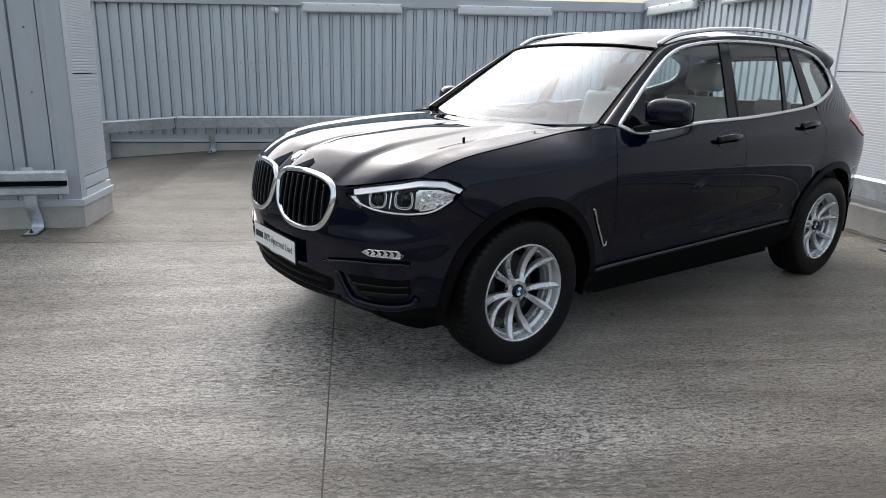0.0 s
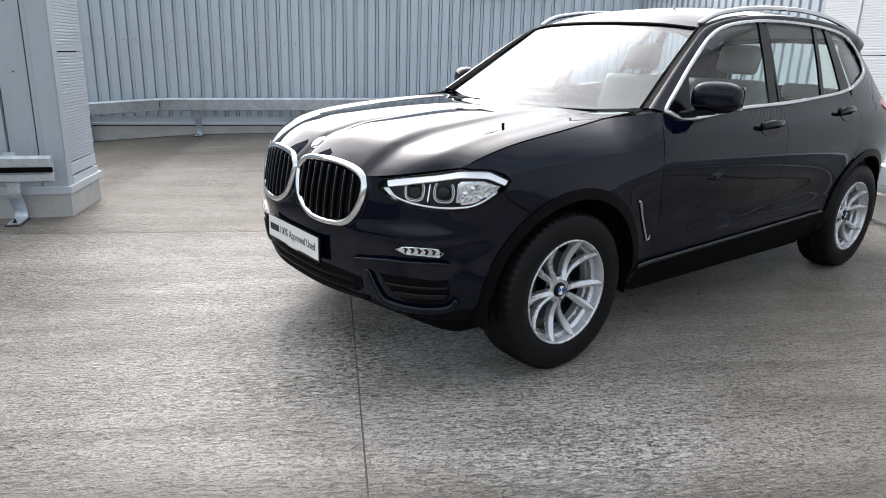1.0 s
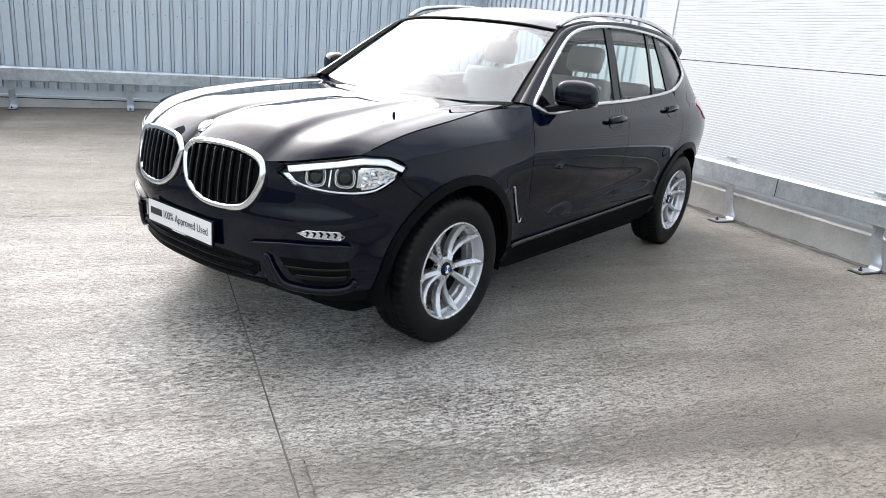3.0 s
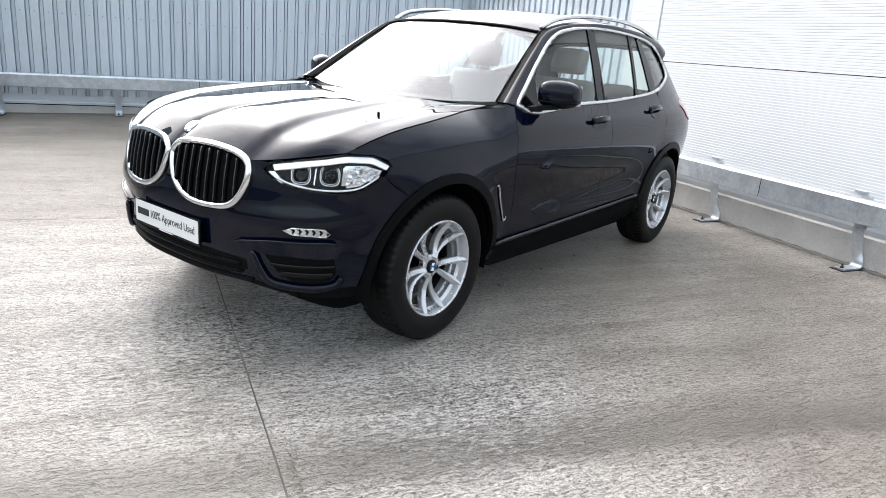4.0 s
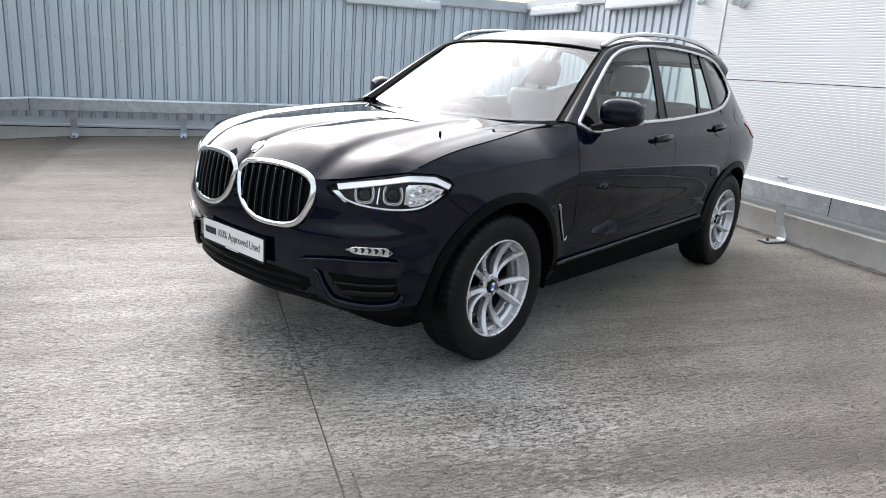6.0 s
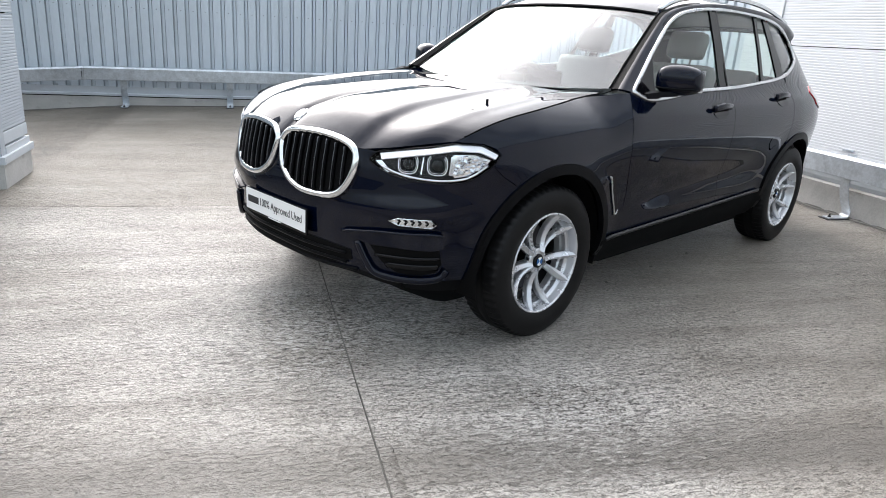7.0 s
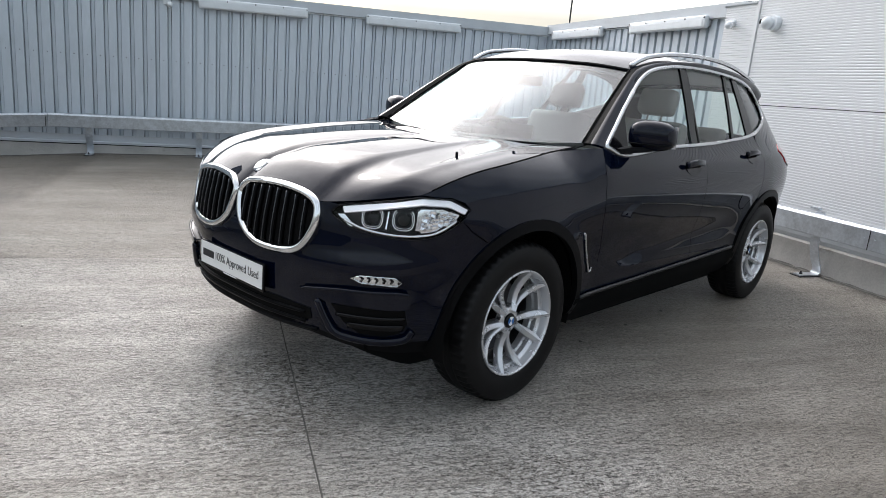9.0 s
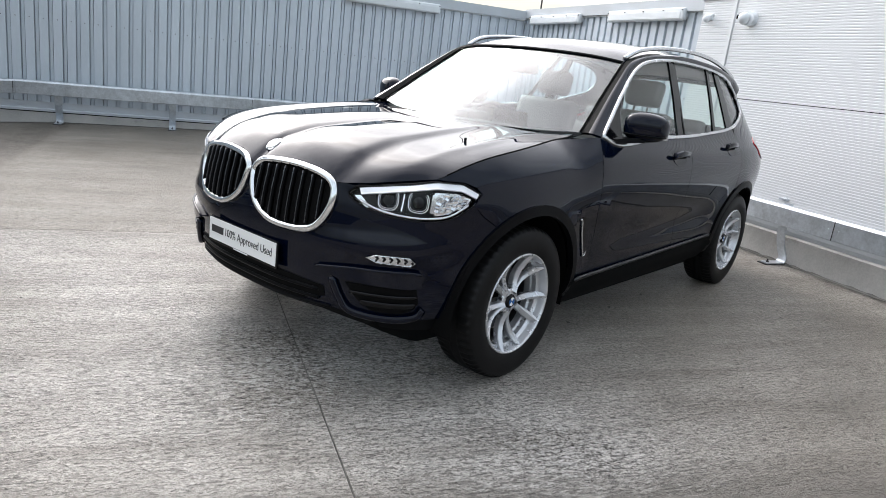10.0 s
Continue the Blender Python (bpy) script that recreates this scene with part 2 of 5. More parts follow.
CONCRETE = concrete_floor()
KERB = material("kerb_concrete", (0.45, 0.44, 0.42), 0.8, spread=0.2, scale=3.0, fine=60, bump=0.5, wear=((0.2, 0.18, 0.15), 1.7, 0.58))
DARK_WALL = material("dark_grey_concrete", (0.13, 0.135, 0.14), 0.75, spread=0.2, scale=1.0)
CLADDING = material("grey_painted_steel", (0.585, 0.645, 0.702), 0.42, spread=0.08, scale=1.5, fine=30, wear=((0.46, 0.515, 0.57), 2.0, 0.62), stretch=(1, 1, 0.3))
# CLADDING's finish at about 0.7 of its colour, for the whole service core
CORE_CLADDING = material("core_steel", (0.41, 0.45, 0.49), 0.42, spread=0.08, scale=1.5, fine=30, wear=((0.33, 0.365, 0.40), 2.0, 0.62), stretch=(1, 1, 0.3))
FLASHING = material("grey_flashing", (0.52, 0.555, 0.59), 0.40, spread=0.07, scale=2.0)
WHITE_STEEL = material("white_painted_steel", (0.76, 0.775, 0.79), 0.40, spread=0.02, scale=1.2, fine=20)
GALVANISED = material("galvanised_steel", (0.56, 0.60, 0.64), 0.36, metal=0.6, spread=0.26, scale=7.0, fine=40, bump=0.15, wear=((0.33, 0.37, 0.41), 2.2, 0.54))
# near-black, with the shade inside gaps and openings put into the colour
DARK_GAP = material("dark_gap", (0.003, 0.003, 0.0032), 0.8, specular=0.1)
LAMP_WHITE = material("white_lamp_plastic", (0.74, 0.775, 0.80), 0.35, spread=0.05)
SCREW = material("dull_screw_heads", (0.10, 0.10, 0.11), 0.5, metal=0.6)
PAINT = material("black_car_paint", (0.0006, 0.0020, 0.0085), 0.4, coat=1.0, spread=0.2, scale=400, fine=1500, coat_rough=0.006, specular=0.0, coat_ior=1.35)
TRIM = material("black_plastic_trim", (0.003, 0.0032, 0.004), 0.42, spread=0.15, fine=400, bump=0.1, specular=0.08)
GLOSS_BLACK = material("gloss_black_plastic", (0.003, 0.003, 0.004), 0.10, spread=0.1, specular=0.22)
SILL_GREY = material("grey_sill_plastic", (0.009, 0.0095, 0.0105), 0.35, spread=0.1, fine=300)
FRIT = material("matt_black_edge", (0.004, 0.0045, 0.005), 0.6, specular=0.03)
BAR_EDGE = material("dark_chrome_edge", (0.07, 0.073, 0.08), 0.25, metal=0.9, spread=0.1)
RUBBER = material("tyre_rubber", (0.0052, 0.0052, 0.0056), 0.5, spread=0.3, scale=14, fine=200, bump=0.3, specular=0.18)
ALLOY = material("silver_alloy", (0.60, 0.61, 0.63), 0.27, metal=0.65, coat=0.3, spread=0.05, fine=600)
DARK_METAL = material("dark_brake_metal", (0.055, 0.055, 0.06), 0.45, metal=0.8, spread=0.25)
CHROME = material("chrome", (0.78, 0.79, 0.80), 0.09, metal=1.0, spread=0.03)
SATIN = material("satin_aluminium", (0.66, 0.67, 0.68), 0.26, metal=0.9, spread=0.03)
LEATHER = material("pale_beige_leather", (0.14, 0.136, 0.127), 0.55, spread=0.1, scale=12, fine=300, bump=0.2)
CABIN = material("dark_cabin_trim", (0.03, 0.03, 0.032), 0.65, spread=0.2, fine=300)
LINING = material("pale_roof_lining", (0.46, 0.46, 0.45), 0.85)
PLATE = material("white_plate", (0.80, 0.80, 0.79), 0.35, spread=0.02)
INK = material("black_lettering", (0.02, 0.02, 0.022), 0.5)
RED_LENS = material("red_lamp_lens", (0.42, 0.02, 0.025), 0.12, coat=1.0, spread=0.2, scale=60)
LAMP_SILVER = material("bright_lamp_silver", (0.92, 0.93, 0.94), 0.3, metal=0.8, spread=0.03)
REFLECTOR = material("lamp_reflector", (0.88, 0.89, 0.91), 0.16, metal=1.0, spread=0.1, scale=60)
LED_WHITE = material("white_light_guide", (0.88, 0.89, 0.91), 0.22, coat=1.0, spread=0.03)
BLUE = material("blue_enamel", (0.03, 0.13, 0.36), 0.2)
GLASS_FRONT = pane("windscreen_glass", (0.66, 0.80, 0.83), 2.0)
GLASS_SIDE = pane("side_glass", (0.90, 0.97, 0.95), 1.6)
GLASS_DARK = pane("dark_rear_glass", (0.82, 0.89, 0.87), 1.55)
CLEAR = pane("clear_lens", (0.96, 0.97, 0.98), 1.28)
LAMP_BLACK = material("dark_lamp_interior", (0.012, 0.0125, 0.014), 0.45, spread=0.15, specular=0.2)
DIRT = material("grey_grit", (0.12, 0.115, 0.105), 0.9, spread=0.3)


# ---- mesh helpers ----
def part(name, bm, mat, parent=None, label="", smooth=False):
    """Links a bmesh as one mesh object, under parent if there is one."""
    me = bpy.data.meshes.new(name)
    bmesh.ops.recalc_face_normals(bm, faces=bm.faces) if not bm.faces.layers.int.get("keep") else None
    for f in bm.faces:
        f.smooth = smooth
    bm.to_mesh(me)
    bm.free()
    for one in mat if isinstance(mat, (list, tuple)) else (mat,):
        me.materials.append(one)
    ob = new(name, me)
    if parent is not None:
        ob.parent = parent
    if label:
        tagged(ob, label)
    return ob


def thing(name, label, category, group="", kind="", at=(0, 0, 0)):
    """An Empty at the base of a thing, which its parts hang from."""
    ob = new(name)
    ob.empty_display_size = 0.1
    ob.location = at
    return tagged(ob, label, category, group, kind)


def add_box(bm, lo, hi, m=None, bevel=0.0):
    """A box between two corners, turned by m, with rounded edges if asked."""
    one = bmesh.new()
    bmesh.ops.create_cube(one, size=1.0)
    c, s = (Vector(lo) + Vector(hi)) / 2, Vector(hi) - Vector(lo)
    bmesh.ops.transform(one, matrix=Matrix.Translation(c) @ Matrix.Diagonal((*s, 1)), verts=one.verts)
    if bevel:
        bmesh.ops.bevel(one, geom=one.edges[:], offset=bevel, segments=2, affect="EDGES", profile=0.6)
    if m is not None:
        bmesh.ops.transform(one, matrix=m, verts=one.verts)
    merge(bm, one)


def merge(bm, one):
    me = bpy.data.meshes.new("joined")
    one.to_mesh(me)
    one.free()
    bm.from_mesh(me)
    bpy.data.meshes.remove(me)


def add_tube(bm, a, b, r, sides=10, r2=None, caps=True):
    a, b = Vector(a), Vector(b)
    one = bmesh.new()
    bmesh.ops.create_cone(one, cap_ends=caps, segments=sides, radius1=r, radius2=r if r2 is None else r2, depth=(b - a).length)
    bmesh.ops.transform(one, matrix=Matrix.Translation((a + b) / 2) @ (b - a).to_track_quat("Z", "Y").to_matrix().to_4x4(), verts=one.verts)
    merge(bm, one)


def add_sweep(bm, path, section, closed=False, up=None, cap=True):
    """Sweeps a closed 2D section along a 3D path. up: a direction, or a list of one for each point, for the section's second axis."""
    rows, n = [], len(path)
    for i, q in enumerate(path):
        a, b = path[(i - 1) % n if closed else max(i - 1, 0)], path[(i + 1) % n if closed else min(i + 1, n - 1)]
        t = (Vector(b) - Vector(a)).normalized()
        w = Vector(up[i] if isinstance(up, list) else (up or (0, 0, 1)))
        side = t.cross(w).normalized()
        w = side.cross(t).normalized()
        rows.append([bm.verts.new(Vector(q) + side * x + w * y) for x, y in section])
    m = len(section)
    for i in range(n if closed else n - 1):
        r, s = rows[i], rows[(i + 1) % n]
        for k in range(m):
            bm.faces.new((r[k], r[(k + 1) % m], s[(k + 1) % m], s[k]))
    if cap and not closed:
        bm.faces.new(rows[0])
        bm.faces.new(list(reversed(rows[-1])))


def add_extrude(bm, outline, origin, ax, ay, along):
    """A closed outline in the plane of ax and ay through origin, drawn out by the vector along."""
    o, ax, ay, along = Vector(origin), Vector(ax), Vector(ay), Vector(along)
    a = [bm.verts.new(o + ax * x + ay * y) for x, y in outline]
    b = [bm.verts.new(v.co + along) for v in a]
    n = len(a)
    for k in range(n):
        bm.faces.new((a[k], a[(k + 1) % n], b[(k + 1) % n], b[k]))
    bm.faces.new(a)
    bm.faces.new(list(reversed(b)))


def spline(points, n=8, closed=False):
    """A smooth line through the points, n steps a span."""
    P = np.array(points, float)
    P = np.vstack([P[-1:], P, P[:2]]) if closed else np.vstack([2 * P[0] - P[1], P, 2 * P[-1] - P[-2]])
    out = []
    for i in range(1, len(P) - 2):
        for t in np.linspace(0, 1, n, endpoint=False):
            a, b, c, d = P[i - 1:i + 3]
            out.append(0.5 * (2 * b + (c - a) * t + (2 * a - 5 * b + 4 * c - d) * t * t + (3 * b - a - 3 * c + d) * t ** 3))
    if not closed:
        out.append(P[-2])
    return np.array(out)


# ---- the deck and its walls ----
CORNER = Vector((-4.60, 7.60, 0))                 # where the grey wall turns
FOOT = CORNER - U * 7.2                           # a point at the foot of the grey wall


def deck_height(x, y):
    """The deck falls a little towards the far end of the grey wall."""
    q = Vector((x, y, 0)) - FOOT
    s, d = q.dot(U), q.dot(V)
    return (0.03 * min(max(s, 0.0), 4.0) - 0.085 * min(max(-s, 0.0), 3.5)) * max(0.0, min(1.0, (5.0 - d) / 4.0))


floor = tagged(new("floor"), "grey brushed concrete roof deck with saw-cut joints and damp stains", "floor", kind="structure")
u_lines = [-16.0, -8.0, -0.49, 18.0]
v_lines = [-13.0, -1.66, 14.0]
for i in range(3):
    for j in range(2):
        bm = bmesh.new()
        u0, u1, v0, v1 = u_lines[i] + 0.0035, u_lines[i + 1] - 0.0035, v_lines[j] + 0.002, v_lines[j + 1] - 0.002
        nu, nv = max(2, int((u1 - u0) / 0.5)), max(2, int((v1 - v0) / 0.5))
        grid = []
        for a in range(nu + 1):
            row = []
            for c in range(nv + 1):
                q = U * (u0 + (u1 - u0) * a / nu) + V * (v0 + (v1 - v0) * c / nv)
                row.append(bm.verts.new((q.x, q.y, deck_height(q.x, q.y))))
            grid.append(row)
        for a in range(nu):
            for c in range(nv):
                bm.faces.new((grid[a][c], grid[a][c + 1], grid[a + 1][c + 1], grid[a + 1][c]))
        rim = [e for e in bm.edges if e.is_boundary]
        made = bmesh.ops.extrude_edge_only(bm, edges=rim)["geom"]
        for v in made:
            if isinstance(v, bmesh.types.BMVert):
                v.co.z -= 0.03
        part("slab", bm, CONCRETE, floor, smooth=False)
bm = bmesh.new()
add_box(bm, (-16, -14, -0.9), (16, 19, -0.45))
part("deck_base", bm, DARK_GAP, floor)


def ribbed(length, z0, z1, pitch=0.166, depth=0.032, rib=0.056, slope=0.0, groove=0.010):
    """Trapezoid steel cladding: along +x, its face to -y, with the ribs standing proud. slope: rise of the top a metre."""
    bm = bmesh.new()
    xs, x = [], 0.0
    while x < length:
        r = x + pitch - rib
        xs += [(x, 0.0), (r - 0.004, 0.0), (r - 0.002, depth + 0.03), (r + groove, depth + 0.03), (r + groove + 0.002, depth * 0.7), (x + pitch - groove * 0.7 - 0.002, depth * 0.7), (x + pitch - groove * 0.7, depth + 0.02), (x + pitch - 0.002, depth + 0.02)]
        x += pitch
    xs = [(min(a, length), d) for a, d in xs] + [(length, 0.0)]
    lo = [bm.verts.new((a, d, z0)) for a, d in xs]
    hi = [bm.verts.new((a, d, z1 + slope * a)) for a, d in xs]
    for k in range(len(xs) - 1):
        if (xs[k + 1][0] - xs[k][0]) > 1e-5 or abs(xs[k + 1][1] - xs[k][1]) > 1e-5:
            bm.faces.new((lo[k], lo[k + 1], hi[k + 1], hi[k]))
    return bm


def stand(ob, origin, along):
    """Puts an object built along +x at a place, with +x along a heading."""
    ob.matrix_world = Matrix.Translation(origin) @ Matrix.Rotation(math.atan2(along.y, along.x), 4, "Z")
    return ob


def cladding_wall(name, label, origin, along, length, z0, z1, slope, pitch, kerb, below=0.25, lift=0.0, rise=0.0):
    """A framed cladding wall whose face looks to the right of its heading (local -y): kerb, drip, sheet, cap."""
    w = tagged(new(name), label, "wall", kind="structure")
    stand(w, origin, along)
    sheet = ribbed(length, z0 + 0.05, z1, pitch=pitch, slope=slope)
    part("cladding_sheet", sheet, CLADDING, w)
    bm = bmesh.new()
    add_extrude(bm, [(0.0, -below), (0.25, -below), (0.25, z1 + 0.1), (0.075, z1 + 0.1), (0.075, 0.0)], (0, 0, 0), (0, 1, 0), (0, 0, 1), (length, 0, 0))
    part("wall_core", bm, DARK_GAP, w)
    bm = bmesh.new()
    run = (length, 0, rise * length)
    add_extrude(bm, [(-0.05, -below), (0.04, -below), (0.04, kerb + lift), (-0.05, kerb + lift - 0.008)], (0, 0, 0), (0, 1, 0), (0, 0, 1), run)
    part("kerb", bm, KERB, w, "grey concrete kerb")
    bm = bmesh.new()
    k, u = kerb + lift, z0 + 0.035 + lift
    add_extrude(bm, [(-0.062, k - 0.02), (-0.058, k - 0.02), (-0.058, k + 0.004), (-0.004, k + 0.015), (-0.004, u + 0.07), (-0.008, u + 0.07), (-0.010, k + 0.018), (-0.062, k + 0.008)], (0, 0, 0), (0, 1, 0), (0, 0, 1), run)
    part("drip_flashing", bm, FLASHING, w)
    # a near-black strip drawn as the shadow under the drip edge
    bm = bmesh.new()
    add_extrude(bm, [(-0.054, k - 0.034), (-0.050, k - 0.034), (-0.050, k - 0.018), (-0.054, k - 0.018)], (0, 0, 0), (0, 1, 0), (0, 0, 1), run)
    part("drip_shadow", bm, DARK_GAP, w)
    bm = bmesh.new()
    rows = []
    for x in np.linspace(0, length, 40):
        q = Vector(origin) + along.normalized() * x
        z = deck_height(q.x, q.y)
        rows.append([bm.verts.new((x, y, z + dz)) for y, dz in ((-0.0525, 0.012), (-0.056, 0.010), (-0.066, 0.002))])
    for r, s in zip(rows, rows[1:]):
        for k in range(2):
            bm.faces.new((r[k], r[k + 1], s[k + 1], s[k]))
    part("dirt_line", bm, DIRT, w)
    bm = bmesh.new()
    for x in np.arange(pitch / 2 - 0.03, length, pitch):
        for z in (0.262, 1.36 + 0.01 * x):
            add_tube(bm, (x, -0.004, z), (x, 0.004, z), 0.007, 6)
    part("screws", bm, SCREW, w)
    bm = bmesh.new()
    top = Vector((length, 0, slope * length))
    add_extrude(bm, [(-0.055, z1 - 0.005), (-0.050, z1 - 0.005), (-0.050, z1 + 0.135), (0.28, z1 + 0.155), (0.28, z1 + 0.0), (0.285, z1), (0.285, z1 + 0.16), (-0.055, z1 + 0.14)], (0, 0, 0), (0, 1, 0), (0, 0, 1), top)
    part("cap_flashing", bm, FLASHING, w, "plain grey folded cap")
    return w


def guard_rail(label, origin, along, length, posts, joints=(), slot=False, z=0.385, tall=0.185, off=0.17, width=0.09, slope=0.0):
    """A steel crash rail along +x in front of a wall (local -y), on S-bent strap posts bolted to the deck."""
    g = stand(thing("guard_rail", label, "guard rail", "crash rails round the deck"), origin, along)
    y = -off
    bm = bmesh.new()
    h = tall
    if slot:
        sec = [(0, 0), (-0.05, 0), (-0.06, 0.012), (-0.06, 0.06), (-0.02, 0.068), (-0.02, 0.112), (-0.06, 0.12), (-0.06, h - 0.02), (-0.045, h), (0, h)]
    else:
        sec = [(0, 0), (-0.055, 0.0), (-0.06, 0.006), (-0.06, h - 0.022), (-0.045, h), (-0.002, h + 0.004), (0, h)]
    add_extrude(bm, [(a, b + z) for a, b in sec], (0, y, 0), (0, 1, 0), (0, 0, 1), (length, 0, slope * length))
    part("beam", bm, GALVANISED, g)
    if slot:
        # near-black strip in the recess, its shade put into the colour
        bm = bmesh.new()
        add_box(bm, (0.004, y - 0.024, z + 0.070), (length - 0.004, y - 0.021, z + 0.110))
        part("slot", bm, DARK_GAP, g, "dark slot along the beam")
    for x in joints:
        bm = bmesh.new()
        add_box(bm, (x - 0.003, y - 0.0625, z + slope * x + 0.002), (x + 0.003, y - 0.0595, z + slope * x + h - 0.02))
        part("joint", bm, DARK_GAP, g)
        for dx in (-0.05, 0.05):
            bm = bmesh.new()
            add_tube(bm, (x + dx, y - 0.06, z + slope * x + 0.09), (x + dx, y - 0.068, z + slope * x + 0.09), 0.009, 6)
            part("bolt", bm, GALVANISED, g)
    line = spline([(0.003, z + h + 0.022), (0.0, z - 0.03), (0.006, z - 0.11), (0.045, 0.15), (0.082, 0.085), (0.090, 0.045), (0.07, 0.016), (0.02, 0.013), (-0.06, 0.012), (-0.12, 0.011)], 5)
    nrm = np.gradient(line, axis=0)
    nrm = np.stack([-nrm[:, 1], nrm[:, 0]], 1) / np.linalg.norm(nrm, axis=1)[:, None] * 0.005
    strap = [tuple(q) for q in line + nrm] + [tuple(q) for q in (line - nrm)[::-1]]
    for x in posts:
        p = origin + along.normalized() * x
        zz = deck_height(p.x, p.y)
        bm = bmesh.new()
        add_extrude(bm, [(a, b + (zz if b < 0.1 else slope * x)) for a, b in strap], (x - width / 2, y, 0), (0, 1, 0), (0, 0, 1), (width, 0, 0))
        post = part("post", bm, GALVANISED, g, smooth=False)
        bm = bmesh.new()
        add_box(bm, (x - width * 0.62, y - 0.15, zz), (x + width * 0.62, y + 0.10, zz + 0.008), bevel=0.002)
        part("foot_plate", bm, DARK_METAL, post)
        bm = bmesh.new()
        add_tube(bm, (x, y - 0.085, zz + 0.008), (x, y - 0.085, zz + 0.045), 0.007, 6)
        add_tube(bm, (x, y - 0.085, zz + 0.016), (x, y - 0.085, zz + 0.028), 0.015, 6)
        part("anchor_bolt", bm, DARK_METAL, post)
    return g


# the long grey wall
wall_back = cladding_wall("wall_back", "blue-grey trapezoid steel cladding wall on a concrete kerb", FOOT - U * 4.0375, U, 4.0375 + 7.2, 0.13, 2.20, 0.018, 0.1675, 0.125, below=0.6, lift=-0.01, rise=0.0135)
wall_side = cladding_wall("wall_side", "blue-grey trapezoid steel cladding wall carrying weatherproof lamps", CORNER, V, 4.75, 0.13, 2.43, -0.008, 0.166, 0.125)

# the white building, 0.19 m proud of that wall
WHITE = Vector((-0.61, 5.25, 0))
WHITE_TOP = 2.78


def micro_panel(name, x0, x1, z0, z1, parent, mat, pitch=0.0245, depth=0.004, back=0.05):
    """A sandwich panel with fine level ribs, face to -y."""
    bm = bmesh.new()
    out, z = [(0.0, z0)], z0
    while z < z1 - pitch:
        out += [(0.0, z + pitch * 0.55), (depth, z + pitch * 0.64), (depth, z + pitch * 0.9), (0.0, z + pitch)]
        z += pitch
    out += [(0.0, z1), (back, z1), (back, z0)]
    add_extrude(bm, out, (x0, 0, 0), (0, 1, 0), (0, 0, 1), (x1 - x0, 0, 0))
    return part(name, bm, mat, parent)


wall_white = tagged(new("wall_white"), "white micro-ribbed sandwich-panel wall of the building on a kerb", "wall", kind="structure")
stand(wall_white, WHITE, V)
for k, (x0, x1, z0, z1) in enumerate([(0.0, 0.455, 0.46, 2.46), (0.505, 9.0, 0.46, 1.455), (0.505, 9.0, 1.463, WHITE_TOP)]):
    micro_panel("panel", x0, x1, z0, z1, wall_white, WHITE_STEEL)
bm = bmesh.new()
add_box(bm, (0.46, -0.012, 0.44), (0.50, 0.02, WHITE_TOP), bevel=0.004)
part("joint_trim", bm, WHITE_STEEL, wall_white, "smooth white upright trim")
bm = bmesh.new()
add_extrude(bm, [(-0.006, 2.455), (0.10, 2.455), (0.10, 2.495), (-0.02, 2.48), (-0.02, 2.466)], (-0.02, 0, 0), (0, 1, 0), (0, 0, 1), (0.48, 0, 0))
part("cap_flashing", bm, FLASHING, wall_white)
bm = bmesh.new()
add_box(bm, (0.0, 0.052, -0.05), (9.0, 0.25, 2.45))
add_box(bm, (0.47, 0.252, -0.05), (9.0, 0.45, WHITE_TOP))
part("wall_core", bm, DARK_GAP, wall_white)
bm = bmesh.new()
add_extrude(bm, [(0.0, -0.25), (-0.055, -0.25), (-0.055, 0.25), (0.0, 0.262)], (-0.02, 0, 0), (0, 1, 0), (0, 0, 1), (9.02, 0, 0))
part("kerb", bm, KERB, wall_white, "grey concrete kerb")
random.seed(11)
bm = bmesh.new()
rows = [[bm.verts.new((x, y, z)) for y, z in ((-0.0575, 0.014 + 0.010 * random.random()), (-0.064, 0.010), (-0.080 - 0.035 * random.random(), 0.0045))] for x in np.linspace(0, 9.0, 140)]
for r, q in zip(rows, rows[1:]):
    for k in range(2):
        bm.faces.new((r[k], r[k + 1], q[k + 1], q[k]))
part("dirt_line", bm, DIRT, wall_white, "dark grit along the foot of the kerb")
bm = bmesh.new()
add_extrude(bm, [(-0.003, 0.262), (-0.014, 0.30), (-0.014, 0.42), (-0.035, 0.445), (-0.035, 0.462), (0.03, 0.468), (0.03, 0.262)], (-0.01, 0, 0), (0, 1, 0), (0, 0, 1), (9.0, 0, 0))
part("base_flashing", bm, FLASHING, wall_white, "pale folded base flashing")
bm = bmesh.new()
add_box(bm, (0.45, -0.03, WHITE_TOP + 0.004), (9.0, 0.46, WHITE_TOP + 0.06), bevel=0.006)
part("top_flashing", bm, FLASHING, wall_white)
for x in (1.62, 3.14, 4.66):
    bm = bmesh.new()
    add_box(bm, (x, -0.03, 0.572), (x + 0.10, -0.001, 0.592), bevel=0.004)
    part("clip", bm, GALVANISED, wall_white, "small grey metal clip")

# the plant column with its fine-ribbed end
COLUMN = Vector((-3.19, -1.31, 0))
FACE = Vector((0.36, 0.933, 0)).normalized()
column = tagged(new("wall_column"), "blue-grey clad service core with fine-ribbed end panels on a concrete plinth", "wall", kind="structure")
stand(column, COLUMN, FACE)
bm = bmesh.new()
line, x = [], -3.66
while x < -0.14:
    line += [(x, 0.0), (x + 0.180, 0.0), (x + 0.182, 0.035), (x + 0.190, 0.035), (x + 0.194, -0.018), (x + 0.276, -0.018), (x + 0.282, 0.035), (x + 0.289, 0.035), (x + 0.291, 0.0)]
    x += 0.30
